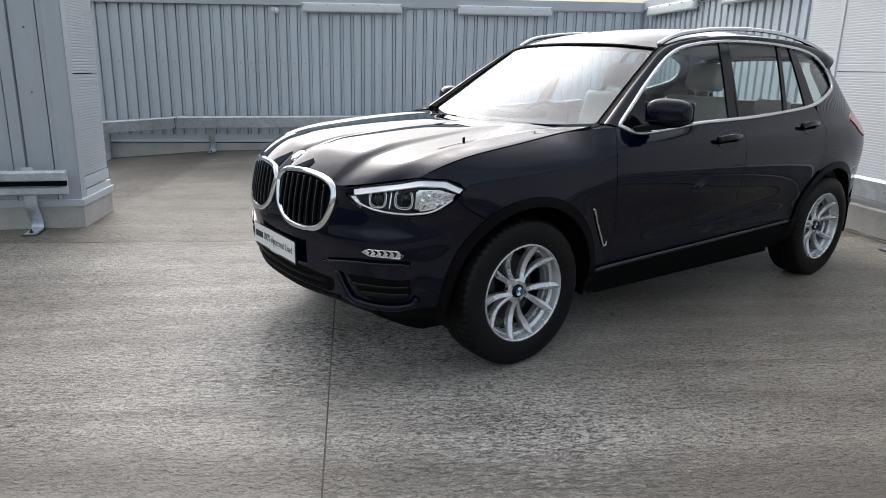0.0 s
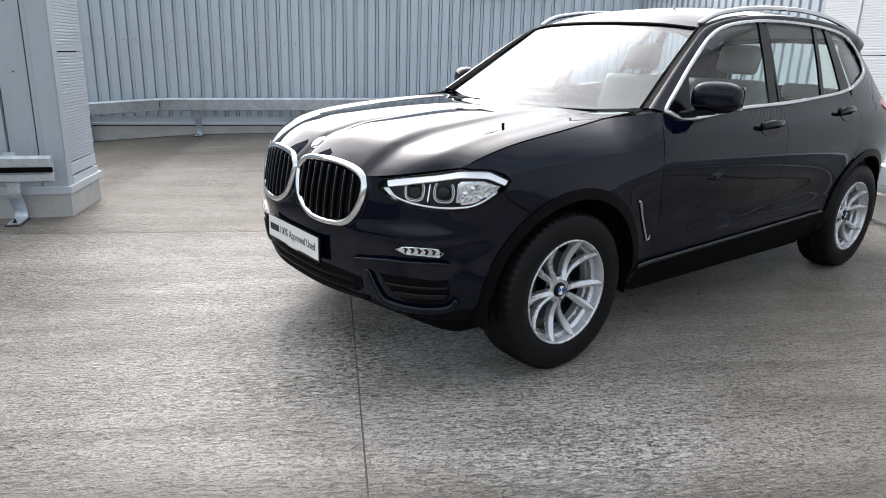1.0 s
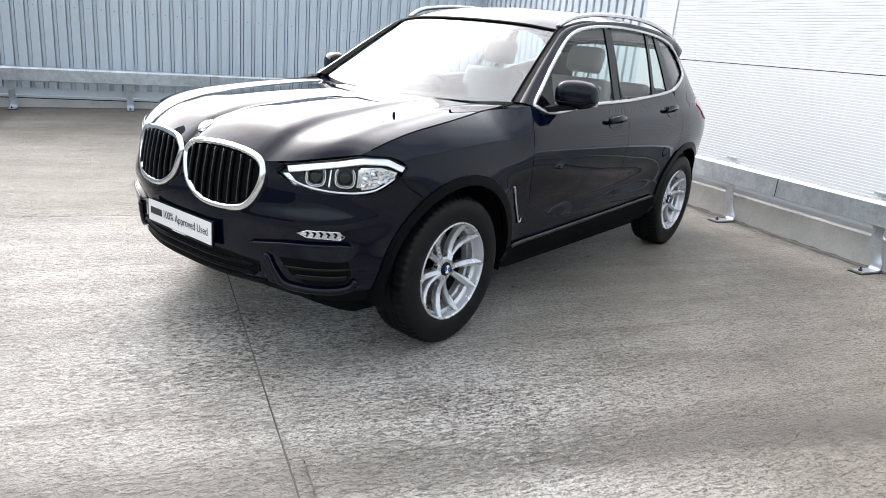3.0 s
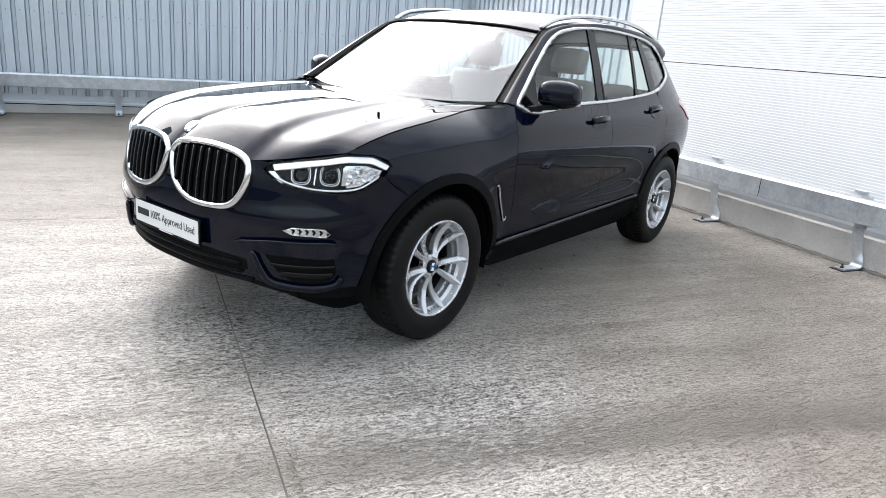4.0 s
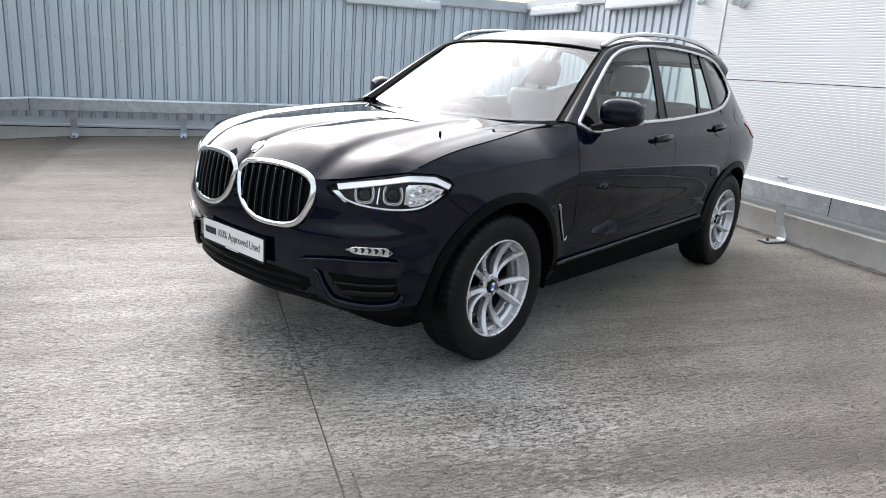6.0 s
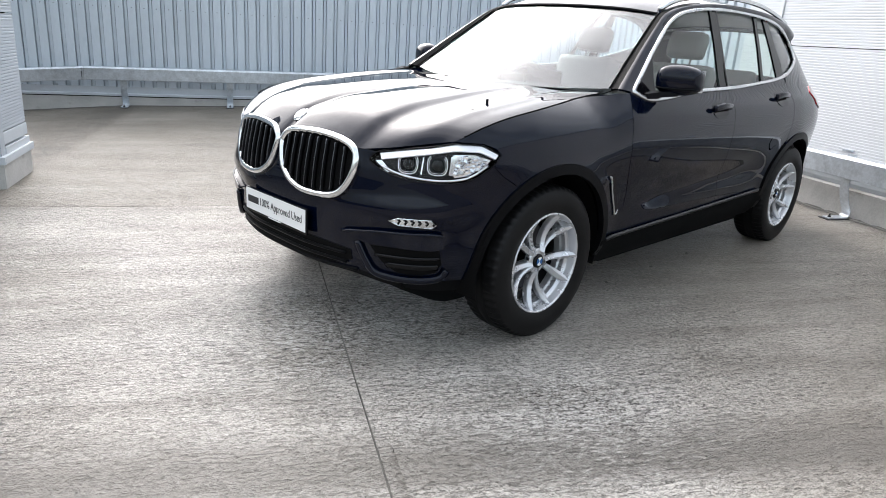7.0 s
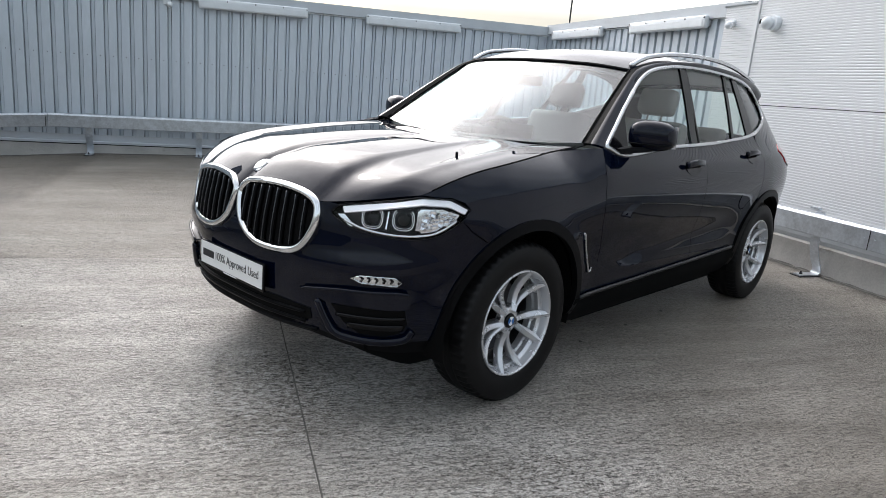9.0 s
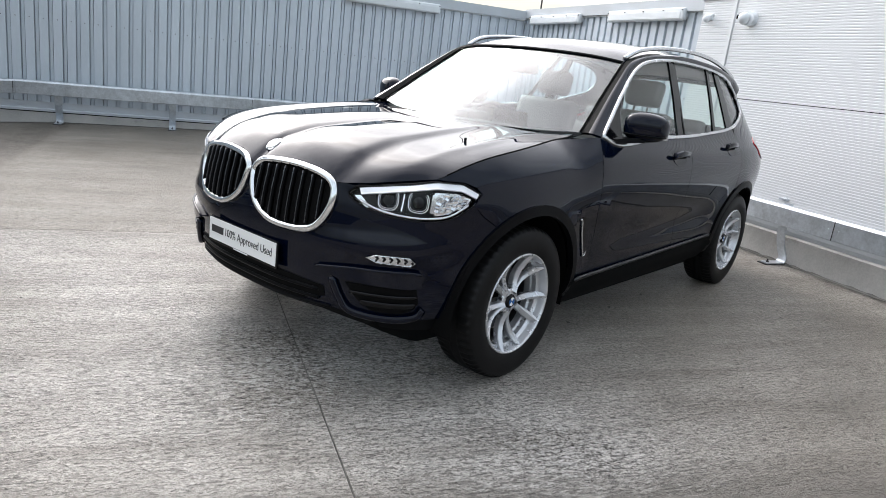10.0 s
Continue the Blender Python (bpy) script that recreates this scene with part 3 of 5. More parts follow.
line = [(min(a, -0.13), d if a < -0.13 else 0.0) for a, d in line]
low_row, high_row = [[bm.verts.new((a, d, z)) for a, d in line] for z in (0.24, 3.3)]
for k in range(len(line) - 1):
    if line[k + 1][0] - line[k][0] > 1e-5:
        bm.faces.new((low_row[k], low_row[k + 1], high_row[k + 1], high_row[k]))
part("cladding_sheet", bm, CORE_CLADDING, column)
for x in np.arange(-3.66 + 0.09, -0.2, 0.30):
    for z in (1.12, 1.62):
        bm = bmesh.new()
        add_tube(bm, (x, -0.006, z), (x, 0.002, z), 0.008, 6)
        part("screw", bm, SCREW, column)
end_way = (-V).normalized()
turn_end = math.atan2(end_way.y, end_way.x) - math.atan2(FACE.y, FACE.x)
bm = bmesh.new()
add_box(bm, (-0.135, -0.008, 0.24), (0.0, 0.0, 3.3), bevel=0.003)
add_box(bm, (0.0, -0.006, 0.24), (0.10, 0.0, 3.3), Matrix.Rotation(turn_end, 4, "Z"), 0.002)
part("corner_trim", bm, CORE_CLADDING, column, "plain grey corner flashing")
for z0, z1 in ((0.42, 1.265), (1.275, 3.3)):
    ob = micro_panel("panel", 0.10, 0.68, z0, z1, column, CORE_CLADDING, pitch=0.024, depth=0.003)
    ob.matrix_basis = Matrix.Rotation(turn_end, 4, "Z")
bm = bmesh.new()
add_box(bm, (0.10, -0.012, 0.24), (0.70, 0.04, 0.30), Matrix.Rotation(turn_end, 4, "Z"), 0.004)
add_box(bm, (0.10, -0.004, 0.315), (0.69, 0.04, 0.41), Matrix.Rotation(turn_end, 4, "Z"), 0.004)
part("base_flashing", bm, FLASHING, column)
bm = bmesh.new()
add_box(bm, (-3.7, 0.04, 0.0), (-0.03, 0.62, 3.3))
add_box(bm, (0.03, 0.045, 0.0), (0.66, 0.5, 3.3), Matrix.Rotation(turn_end, 4, "Z"))
part("wall_core", bm, DARK_GAP, column)
bm = bmesh.new()
add_box(bm, (-3.7, -0.012, -0.3), (0.015, 0.3, 0.185))
add_box(bm, (0.0, -0.015, -0.3), (0.68, 0.3, 0.184), Matrix.Rotation(turn_end, 4, "Z"))
part("plinth", bm, KERB, column, "pale concrete plinth")
bm = bmesh.new()
add_box(bm, (-3.7, -0.03, 0.187), (0.03, 0.1, 0.245), bevel=0.003)
add_box(bm, (0.0, -0.032, 0.188), (0.72, 0.1, 0.246), Matrix.Rotation(turn_end, 4, "Z"), 0.003)
part("drip_flashing", bm, FLASHING, column)

# unseen plain walls added behind the camera, low and dark to shape the car's reflections
for name, origin, along, length in (("wall_right", WHITE + V * 9.0, -U, 14.0), ("wall_near", WHITE + V * 9.0 - U * 14.0, -V, 22.0), ("wall_left", WHITE - V * 13.0 - U * 14.0, U, 11.0)):
    w = stand(tagged(new(name), "unseen plain dark grey parapet added to close the deck", "wall", kind="structure"), origin, along)
    bm = bmesh.new()
    add_box(bm, (-0.4, 0.0, -0.4), (length + 0.4, 0.3, 1.25), bevel=0.01)
    part("wall_face", bm, DARK_WALL, w)

guard_rail("galvanised steel crash rail in front of the grey wall", FOOT - U * 0.45, U, 7.4, (0.50, 1.98, 3.46, 4.94, 6.42), (3.1,), z=0.378, slope=0.02)
guard_rail("galvanised steel crash rail bending along the falling deck", FOOT - U * 3.6, U, 3.144, (0.52, 2.05), (3.12,), z=0.115, slope=0.083)
guard_rail("galvanised steel crash rail along the white wall", WHITE + V * 0.15, V, 8.6, (1.72, 3.20, 4.68, 6.16), (2.27, 5.4), z=0.372)
guard_rail("galvanised steel crash rail with an open dark slot", COLUMN - FACE * 3.4, FACE, 3.4 - 0.05, (0.76, 1.91, 3.06), (), slot=True, z=0.315, off=0.14, tall=0.20)


def batten_lamp(origin, along, s, z, tilt=0.0):
    """A 1.57 m weatherproof fluorescent batten on a wall."""
    lamp = stand(thing("batten_lamp", "white weatherproof fluorescent batten lamp on the cladding", "wall lamp", "batten lamps on the walls"), origin + along * s + Vector((0, 0, z)), along)
    lamp.rotation_euler.y -= tilt
    bm = bmesh.new()
    add_box(bm, (0.0, -0.10, 0.0), (1.57, -0.035, 0.145), bevel=0.022)
    add_box(bm, (0.02, -0.04, 0.03), (1.55, 0.0, 0.115))
    part("housing", bm, LAMP_WHITE, lamp, smooth=True)
    bm = bmesh.new()
    add_box(bm, (0.05, -0.106, 0.02), (1.52, -0.101, 0.098), bevel=0.002)
    part("diffuser", bm, LAMP_WHITE, lamp)
    for x in (0.02, 0.4, 0.8, 1.2, 1.55):
        bm = bmesh.new()
        add_box(bm, (x - 0.008, -0.112, 0.108), (x + 0.008, -0.1, 0.125), bevel=0.003)
        part("clip", bm, SCREW, lamp)
    return lamp


for s in (1.52, 3.99):
    batten_lamp(FOOT, U, s, 2.17 + 0.018 * s, math.atan(0.018))
for s in (0.29, 2.60):
    batten_lamp(CORNER, V, s, 2.312 - 0.006 * s, -math.atan(0.006))


def conduit(points, label):
    bm = bmesh.new()
    for a, b in zip(points, points[1:]):
        add_tube(bm, a, b, 0.011, 8)
    return tagged(part("conduit", bm, LAMP_WHITE), label, "conduit", "lamp conduits")


def along_wall(origin, way, s, out, z):
    n = Vector((way.y, -way.x, 0))
    q = origin + way * s + n * out
    return Vector((q.x, q.y, z))


conduit([along_wall(CORNER, V, 1.86, 0.02, 2.40), along_wall(CORNER, V, 2.60, 0.02, 2.395)], "thin white conduit between two lamps")
conduit([along_wall(CORNER, V, 4.17, 0.02, 2.39), along_wall(CORNER, V, 4.62, 0.02, 2.39)], "thin white conduit from lamp to building")
conduit([along_wall(FOOT, U, 3.09, 0.02, 2.31), along_wall(FOOT, U, 3.99, 0.02, 2.33)], "thin white conduit between two lamps")
conduit([along_wall(FOOT, U, 5.56, 0.02, 2.36), along_wall(FOOT, U, 7.15, 0.02, 2.39)], "thin white conduit between lamp and corner")


def eye_sensor(origin, along, s, z, label):
    q = stand(thing("presence_sensor", label, "sensor", "presence sensors"), origin + along * s + Vector((0, 0, z)), along)
    bm = bmesh.new()
    add_box(bm, (-0.05, -0.025, -0.035), (0.05, 0.0, 0.035), bevel=0.008)
    part("mount", bm, LAMP_WHITE, q)
    bm = bmesh.new()
    add_tube(bm, (0.035, -0.02, 0.0), (0.035, -0.075, -0.01), 0.018, 10)
    bmesh.ops.create_icosphere(bm, subdivisions=2, radius=0.042, matrix=Matrix.Translation((0.045, -0.085, -0.03)))
    part("head", bm, LAMP_WHITE, q, smooth=True)
    return q


eye_sensor(FOOT, U, 1.09, 2.23, "small white presence sensor under the wall cap")
eye_sensor(WHITE, V, 0.13, 2.285, "small white presence sensor on the white wall")


def dome_camera(origin, along, s, z):
    q = stand(thing("dome_camera", "white turret security camera on the white wall", "security camera"), origin + along * s + Vector((0, 0, z)), along)
    bm = bmesh.new()
    add_tube(bm, (0, 0, 0), (0, -0.05, 0), 0.075, 20, 0.068)
    part("base", bm, LAMP_WHITE, q, smooth=False)
    bm = bmesh.new()
    bmesh.ops.create_uvsphere(bm, u_segments=20, v_segments=12, radius=0.062, matrix=Matrix.Translation((-0.03, -0.075, 0.0)))
    part("ball", bm, LAMP_WHITE, q, smooth=True)
    bm = bmesh.new()
    add_tube(bm, (-0.07, -0.105, 0.01), (-0.088, -0.118, 0.012), 0.022, 14)
    part("lens", bm, GLOSS_BLACK, q)
    return q


dome_camera(WHITE, V, 0.74, 2.245)


def far_mast(name, label, category, x, y, top, r, arms=0.0):
    q = thing(name, label, category, at=(x, y, 0))
    bm = bmesh.new()
    add_tube(bm, (0, 0, -8), (0, 0, top), r, 8, r * 0.7)
    part("pole", bm, DARK_METAL, q)
    if arms:
        for s in (-1, 1):
            bm = bmesh.new()
            add_tube(bm, (0, 0, top), (s * arms, 0, top + 0.15), r * 0.6, 6)
            add_box(bm, (s * arms - 0.3, -0.12, top + 0.08), (s * arms + 0.3, 0.12, top + 0.2), bevel=0.03)
            part("lamp_head", bm, DARK_METAL, q)
    return q


far_mast("street_lamp", "far twin-headed grey street lamp beyond the roof wall", "street lamp", -26.9, 48.0, 7.6, 0.1, 0.8)
far_mast("mast", "far thin dark mast beyond the roof wall", "mast", -14.7, 22.9, 9.0, 0.045)

backdrop = tagged(new("ground"), "distant flat land far below the roof deck", "ground", kind="structure")
bm = bmesh.new()
bmesh.ops.create_grid(bm, x_segments=2, y_segments=2, size=1500.0, matrix=Matrix.Translation((0, 0, -9.0)))
part("land", bm, material("distant_land", (0.10, 0.11, 0.09), 0.9, scale=0.01, fine=0.1, spread=0.4), backdrop)

# ---- the car: its skin is a plan line p from nose to tail, drawn in or out with height z ----
PLAN = spline([(-.25, -.842), (0, -.854), (.25, -.842), (.5, -.778), (.68, -.700), (.81, -.580), (.88, -.40), (.915, -.2), (.93, .05), (.938, .5), (.942, 1.2), (.942, 2.0), (.938, 2.6), (.928, 2.95), (.895, 3.27), (.825, 3.52), (.69, 3.68), (.48, 3.765), (.25, 3.80), (0, 3.81), (-.25, 3.80)], 24)
RUN = np.r_[0, np.cumsum(np.linalg.norm(np.diff(PLAN, axis=0), axis=1))]
RUN -= RUN[24]
HEAD = np.gradient(PLAN, axis=0)
HEAD /= np.linalg.norm(HEAD, axis=1)[:, None]
AXLE_F, AXLE_R, HUB = 1.493, 4.357, 0.362
NOSE = ([.18, .26, .34, .44, .55, .66, .76, .84, .90, .95, 1.0], [-.17, -.09, -.035, -.008, 0, 0, -.010, -.026, -.045, -.11, -.23])
FLANK = ([.20, .28, .36, .45, .60, .75, .88, .95, 1.0, 1.05, 1.09, 1.13, 1.20, 1.30, 1.40, 1.50, 1.56, 1.60, 1.66], [-.14, -.09, -.055, -.04, -.03, -.012, 0, -.004, -.016, -.04, -.068, -.095, -.132, -.178, -.225, -.275, -.305, -.33, -.38])
WING = ([.20, .28, .36, .45, .60, .75, .84, .90, .95, 1.0, 1.04, 1.08, 1.11, 1.13], [-.14, -.09, -.055, -.035, -.02, -.006, 0, -.008, -.026, -.06, -.10, -.155, -.215, -.27])
TAIL = ([.18, .3, .45, .6, .75, .9, 1.05, 1.2, 1.4, 1.6], [-.14, -.05, 0, 0, -.03, -.08, -.11, -.2, -.34, -.5])


def table(x, tab):
    xs, ys = map(np.array, tab)
    m = np.gradient(ys, xs)
    i = np.clip(np.searchsorted(xs, x) - 1, 0, len(xs) - 2)
    h = xs[i + 1] - xs[i]
    t = np.clip((x - xs[i]) / h, -0.5, 1.5)
    return (2 * t ** 3 - 3 * t * t + 1) * ys[i] + (t ** 3 - 2 * t * t + t) * h * m[i] + (3 * t * t - 2 * t ** 3) * ys[i + 1] + (t ** 3 - t * t) * h * m[i + 1]


def step(x, a, b):
    k = np.clip((x - a) / (b - a), 0, 1)
    return k * k * (3 - 2 * k)


def bare_skin(p, z):
    side, q = np.where(p < 0, -1.0, 1.0), np.abs(p)
    x, y = np.interp(q, RUN, PLAN[:, 0]), np.interp(q, RUN, PLAN[:, 1])
    tx, ty = np.interp(q, RUN, HEAD[:, 0]), np.interp(q, RUN, HEAD[:, 1])
    front, rear, k = step(tx, 0.25, 0.85), step(-tx, 0.25, 0.85), step(q, 1.8, 2.1)
    d = front * table(z, NOSE) + rear * table(z, TAIL) + (1 - front - rear) * (k * table(z, FLANK) + (1 - k) * table(np.minimum(z, 1.13), WING))
    for c in (AXLE_F, AXLE_R):                      # flares round the wheel arches
        r = np.hypot(q - c, z - HUB)
        d = d + 0.016 * np.exp(-((r - 0.42) / 0.075) ** 2) * step(z, 0.25, 0.4)
    # scooped lower doors with a crease over the sill
    mid = step(q, 2.0, 2.5) * (1 - step(q, 3.5, 3.95))
    d = d - 0.016 * mid * np.exp(-((z - 0.60 - 0.03 * (q - 2.8)) / 0.085) ** 2)
    # shoulder crease through the handles
    d = d + 0.008 * step(q, 2.0, 3.0) * (1 - step(q, 4.7, 4.9)) * np.exp(-((z - 1.0 - 0.035 * (q - 2.8)) / 0.028) ** 2)
    # a full lip under the lamps
    d = d + 0.014 * step(q, 0.25, 0.5) * (1 - step(q, 0.95, 1.15)) * np.exp(-((z - 0.635 - 0.05 * (q - 0.5)) / 0.042) ** 2)
    d = d - 0.05 * step(q, 4.1, 4.8) * step(z, 1.05, 1.5)
    return np.stack([side * (x + ty * d), y - tx * d, z + 0 * p], -1)


def skin(p, z, off=0.0):
    """Points of the car's skin, off metres out from it."""
    p, z = np.atleast_1d(np.asarray(p, float)), np.atleast_1d(np.asarray(z, float))
    a = bare_skin(p, z)
    if np.any(off):
        du, dv = bare_skin(p + 0.004, z) - bare_skin(p - 0.004, z), bare_skin(p, z + 0.004) - bare_skin(p, z - 0.004)
        n = np.cross(du, dv)
        a = a + n / np.linalg.norm(n, axis=1)[:, None] * np.reshape(off, (-1, 1))
    return a


def arch(c, r, a0, a1, n=22):
    """Points of a wheel arch from angle a0 to a1, degrees from +p."""
    return [(c + r * math.cos(radians(a)), HUB + r * math.sin(radians(a))) for a in np.linspace(a0, a1, n)]


def flat_grid(outline, pitch):
    """A closed 2D outline filled with faces and cut into a grid."""
    bm = bmesh.new()
    bm.faces.new([bm.verts.new((x, y, 0)) for x, y in outline])
    lo, hi = np.min(outline, axis=0), np.max(outline, axis=0)
    for k in (0, 1):
        no = (1, 0, 0) if k == 0 else (0, 1, 0)
        for c in np.arange(math.floor(lo[k] / pitch[k]) * pitch[k], hi[k], pitch[k]):
            if c <= lo[k] + 1e-4:
                continue
            bmesh.ops.bisect_plane(bm, geom=bm.verts[:] + bm.edges[:] + bm.faces[:], dist=1e-5, plane_co=(c, 0, 0) if k == 0 else (0, c, 0), plane_no=no)
    return bm


def shrunk(outline, gap):
    P = np.array(outline, float)
    a, b = P - np.roll(P, 1, 0), np.roll(P, -1, 0) - P
    area = np.sum(P[:, 0] * np.roll(P[:, 1], -1) - np.roll(P[:, 0], -1) * P[:, 1])
    n1, n2 = np.stack([-a[:, 1], a[:, 0]], 1), np.stack([-b[:, 1], b[:, 0]], 1)
    n1 /= np.linalg.norm(n1, axis=1)[:, None] + 1e-9
    n2 /= np.linalg.norm(n2, axis=1)[:, None] + 1e-9
    m = n1 + n2
    m /= np.maximum(np.linalg.norm(m, axis=1)[:, None], 0.6)
    return P + m * gap * (1 if area > 0 else -1)


def finish(bm, depth, normals):
    """Turns the rim of a sheet inwards, with a sharp edge, so that it has thickness."""
    for f in bm.faces:
        f.smooth = True
    rim = [e for e in bm.edges if e.is_boundary]
    back = {v: Vector(normals[v]) for e in rim for v in e.verts}
    twin = {v: bm.verts.new(v.co - n * depth) for v, n in back.items()}
    for e in rim:
        a, b = e.verts
        loop = e.link_loops[0]
        a, b = (loop.vert, loop.link_loop_next.vert)
        bm.faces.new((b, a, twin[a], twin[b])).smooth = True
        e.smooth = False


def panel(name, outline, mat, parent, off=0.0, gap=0.002, depth=0.014, pitch=(0.05, 0.03), label="", side=1):
    """A sheet of the car's skin inside an outline of (p, z)."""
    bm = flat_grid(shrunk(outline, gap), pitch)
    vs = bm.verts[:]
    p, z = np.array([v.co.x for v in vs]), np.array([v.co.y for v in vs])
    base, out = skin(p, z, off), skin(p, z, off + 0.01)
    normals = {}
    for v, a, b in zip(vs, base, out):
        n = (b - a) / 0.01
        v.co = (a[0] * side, a[1], a[2])
        normals[v] = (n[0] * side, n[1], n[2])
    bm.normal_update()
    flip = [f for f in bm.faces if f.normal.dot(Vector(normals[f.verts[0]])) < 0]
    bmesh.ops.reverse_faces(bm, faces=flip)
    finish(bm, depth, normals)
    return raw_part(name, bm, mat, parent, label)


def raw_part(name, bm, mat, parent, label=""):
    """As part(), but with the faces' turn and shading kept as built."""
    me = bpy.data.meshes.new(name)
    bm.to_mesh(me)
    bm.free()
    for one in mat if isinstance(mat, (list, tuple)) else (mat,):
        me.materials.append(one)
    ob = new(name, me)
    ob.parent = parent
    if label:
        tagged(ob, label)
    return ob


def coons(c0, c1, d0, d1, n, m, bulge=None):
    """A sheet between four lines: c0 and c1 (from d0 to d1), d0 and d1 (from c0 to c1), as an array of n + 1 by m + 1 points."""
    def at(line, k):
        line = np.array(line, float)
        run = np.r_[0, np.cumsum(np.linalg.norm(np.diff(line, axis=0), axis=1))]
        return np.stack([np.interp(k * run[-1], run, line[:, i]) for i in range(3)], -1)
    s, t = np.linspace(0, 1, n + 1), np.linspace(0, 1, m + 1)
    C0, C1, D0, D1 = at(c0, s), at(c1, s), at(d0, t), at(d1, t)
    S, T = s[:, None, None], t[None, :, None]
    g = (1 - T) * C0[:, None] + T * C1[:, None] + (1 - S) * D0[None] + S * D1[None]
    g = g - ((1 - S) * (1 - T) * C0[0] + S * (1 - T) * C0[-1] + (1 - S) * T * C1[0] + S * T * C1[-1])
    return g if bulge is None else g + bulge(s[:, None], t[None, :])


def sheet(name, g, mat, parent, depth=0.012, label="", up=(0, 0, 1)):
    bm = bmesh.new()
    v = [[bm.verts.new(q) for q in row] for row in g]
    for i in range(len(v) - 1):
        for j in range(len(v[0]) - 1):
            bm.faces.new((v[i][j], v[i + 1][j], v[i + 1][j + 1], v[i][j + 1]))
    bm.normal_update()
    if sum(f.normal.dot(Vector(up)) for f in bm.faces) < 0:
        bmesh.ops.reverse_faces(bm, faces=bm.faces[:])
    bm.normal_update()
    finish(bm, depth, {q: q.normal.copy() for row in v for q in row})
    return raw_part(name, bm, mat, parent, label)


def mirrored(line):
    return [(-x, y, z) for x, y, z in line]


car = thing("suv", "black five-door suv with chrome trim and silver wheels, parked", "car")

# lines that the sheets share
HOOD_FRONT = spline([(0, .862), (.045, .886), (.14, .905), (.225, .911), (.41, .899), (.475, .874), (.568, .884), (.70, .905), (.804, .921), (.915, .938)], 5)
HOOD_SEAM = spline([(.915, .938), (1.055, .990), (1.224, 1.026), (1.5, 1.060), (1.75, 1.088), (1.96, 1.108)], 6)
LAMP_TOP = [(.571, .872), (.713, .898), (.82, .914), (.915, .932), (1.039, .928), (1.124, .888)]
LAMP_LOW = spline([(1.124, .888), (1.088, .844), (.99, .788), (.906, .772), (.82, .771), (.685, .782), (.597, .806), (.540, .838), (.571, .872)], 4)
BELT = spline([(2.125, 1.125), (2.30, 1.088), (2.80, 1.124), (3.40, 1.147), (4.08, 1.198), (4.42, 1.266), (4.65, 1.330)], 6)
WIN_TOP = spline([(2.125, 1.125), (2.27, 1.222), (2.45, 1.345), (2.715, 1.495), (2.985, 1.562), (3.42, 1.598), (3.97, 1.595), (4.44, 1.552), (4.65, 1.475), (4.69, 1.395), (4.65, 1.330)], 6)
DOOR_A = [(2.095, 1.122), (2.05, 1.02), (2.036, .92), (2.06, .76), (2.095, .63), (2.105, .40)]
DOOR_B = [(3.215, 1.141), (3.186, .987), (3.188, .749), (3.19, .425)]
DOOR_C = [(4.175, 1.214), (4.203, 1.165), (4.206, 1.12), (4.17, .943), (4.125, .80)]
ARCH_R = 0.425


def between(line, lo, hi):
    return [tuple(q) for q in line if lo < q[0] < hi]


bumper_half = [tuple(q) for q in HOOD_FRONT if q[0] < 0.53] + [tuple(q) for q in LAMP_LOW[::-1]][:-4] + [(1.137, .80), (1.19, .77)] + arch(AXLE_F, ARCH_R, 122, 178, 12)[0:] + [(1.07, .345), (.90, .345), (.72, .340), (.60, .340), (.50, .355), (.25, .350), (0, .345)]
bumper = [(-p, z) for p, z in bumper_half[::-1][1:-1]] + bumper_half
panel("front_bumper", bumper, PAINT, car, pitch=(0.04, 0.03))

front_wing = [(1.19, .77), (1.137, .80), (1.088, .844), (1.124, .888), (1.095, .913), (1.039, .931)] + [tuple(q) for q in HOOD_SEAM] + [(2.03, 1.12)] + DOOR_A + [(1.94, .39)] + arch(AXLE_F, ARCH_R, 4, 122, 26)
front_door = BELT[(BELT[:, 0] > 2.12) & (BELT[:, 0] < 3.21)].tolist() + DOOR_B + [(2.7, .405), (2.10, .385)] + DOOR_A[::-1][1:]
rear_door = BELT[(BELT[:, 0] > 3.22) & (BELT[:, 0] < 4.165)].tolist() + DOOR_C + arch(AXLE_R, 0.49, 118, 170, 12) + [(3.80, .452), (3.19, .425)] + DOOR_B[::-1][1:]
quarter = BELT[BELT[:, 0] > 4.18].tolist() + [(4.70, 1.395), (4.66, 1.475), (4.46, 1.552), (4.66, 1.525), (4.83, 1.45), (4.95, 1.28), (5.02, 1.1), (5.06, .9), (5.06, .62)] + [(4.80, .50)] + arch(AXLE_R, ARCH_R, 18, 132, 24) + DOOR_C[::-1][:-1]
for side in (1, -1):
    panel("front_wing", front_wing, PAINT, car, side=side)
    panel("front_door", front_door, PAINT, car, side=side)
    panel("rear_door", rear_door, PAINT, car, side=side)
    panel("quarter_panel", quarter, PAINT, car, side=side)

# bonnet
front_line = skin(*HOOD_FRONT.T)
seam_line = skin(*HOOD_SEAM.T)
back_end = Vector((0.702, 0.60, 1.116))
seam_line = np.vstack([seam_line[:-5], spline([seam_line[-6], seam_line[-3] * 0.6 + np.array(back_end) * 0.4, back_end], 6)[1:]])
rear_line = spline([(0, .400, 1.084), (.3, .430, 1.090), (.55, .512, 1.104), tuple(back_end)], 6)
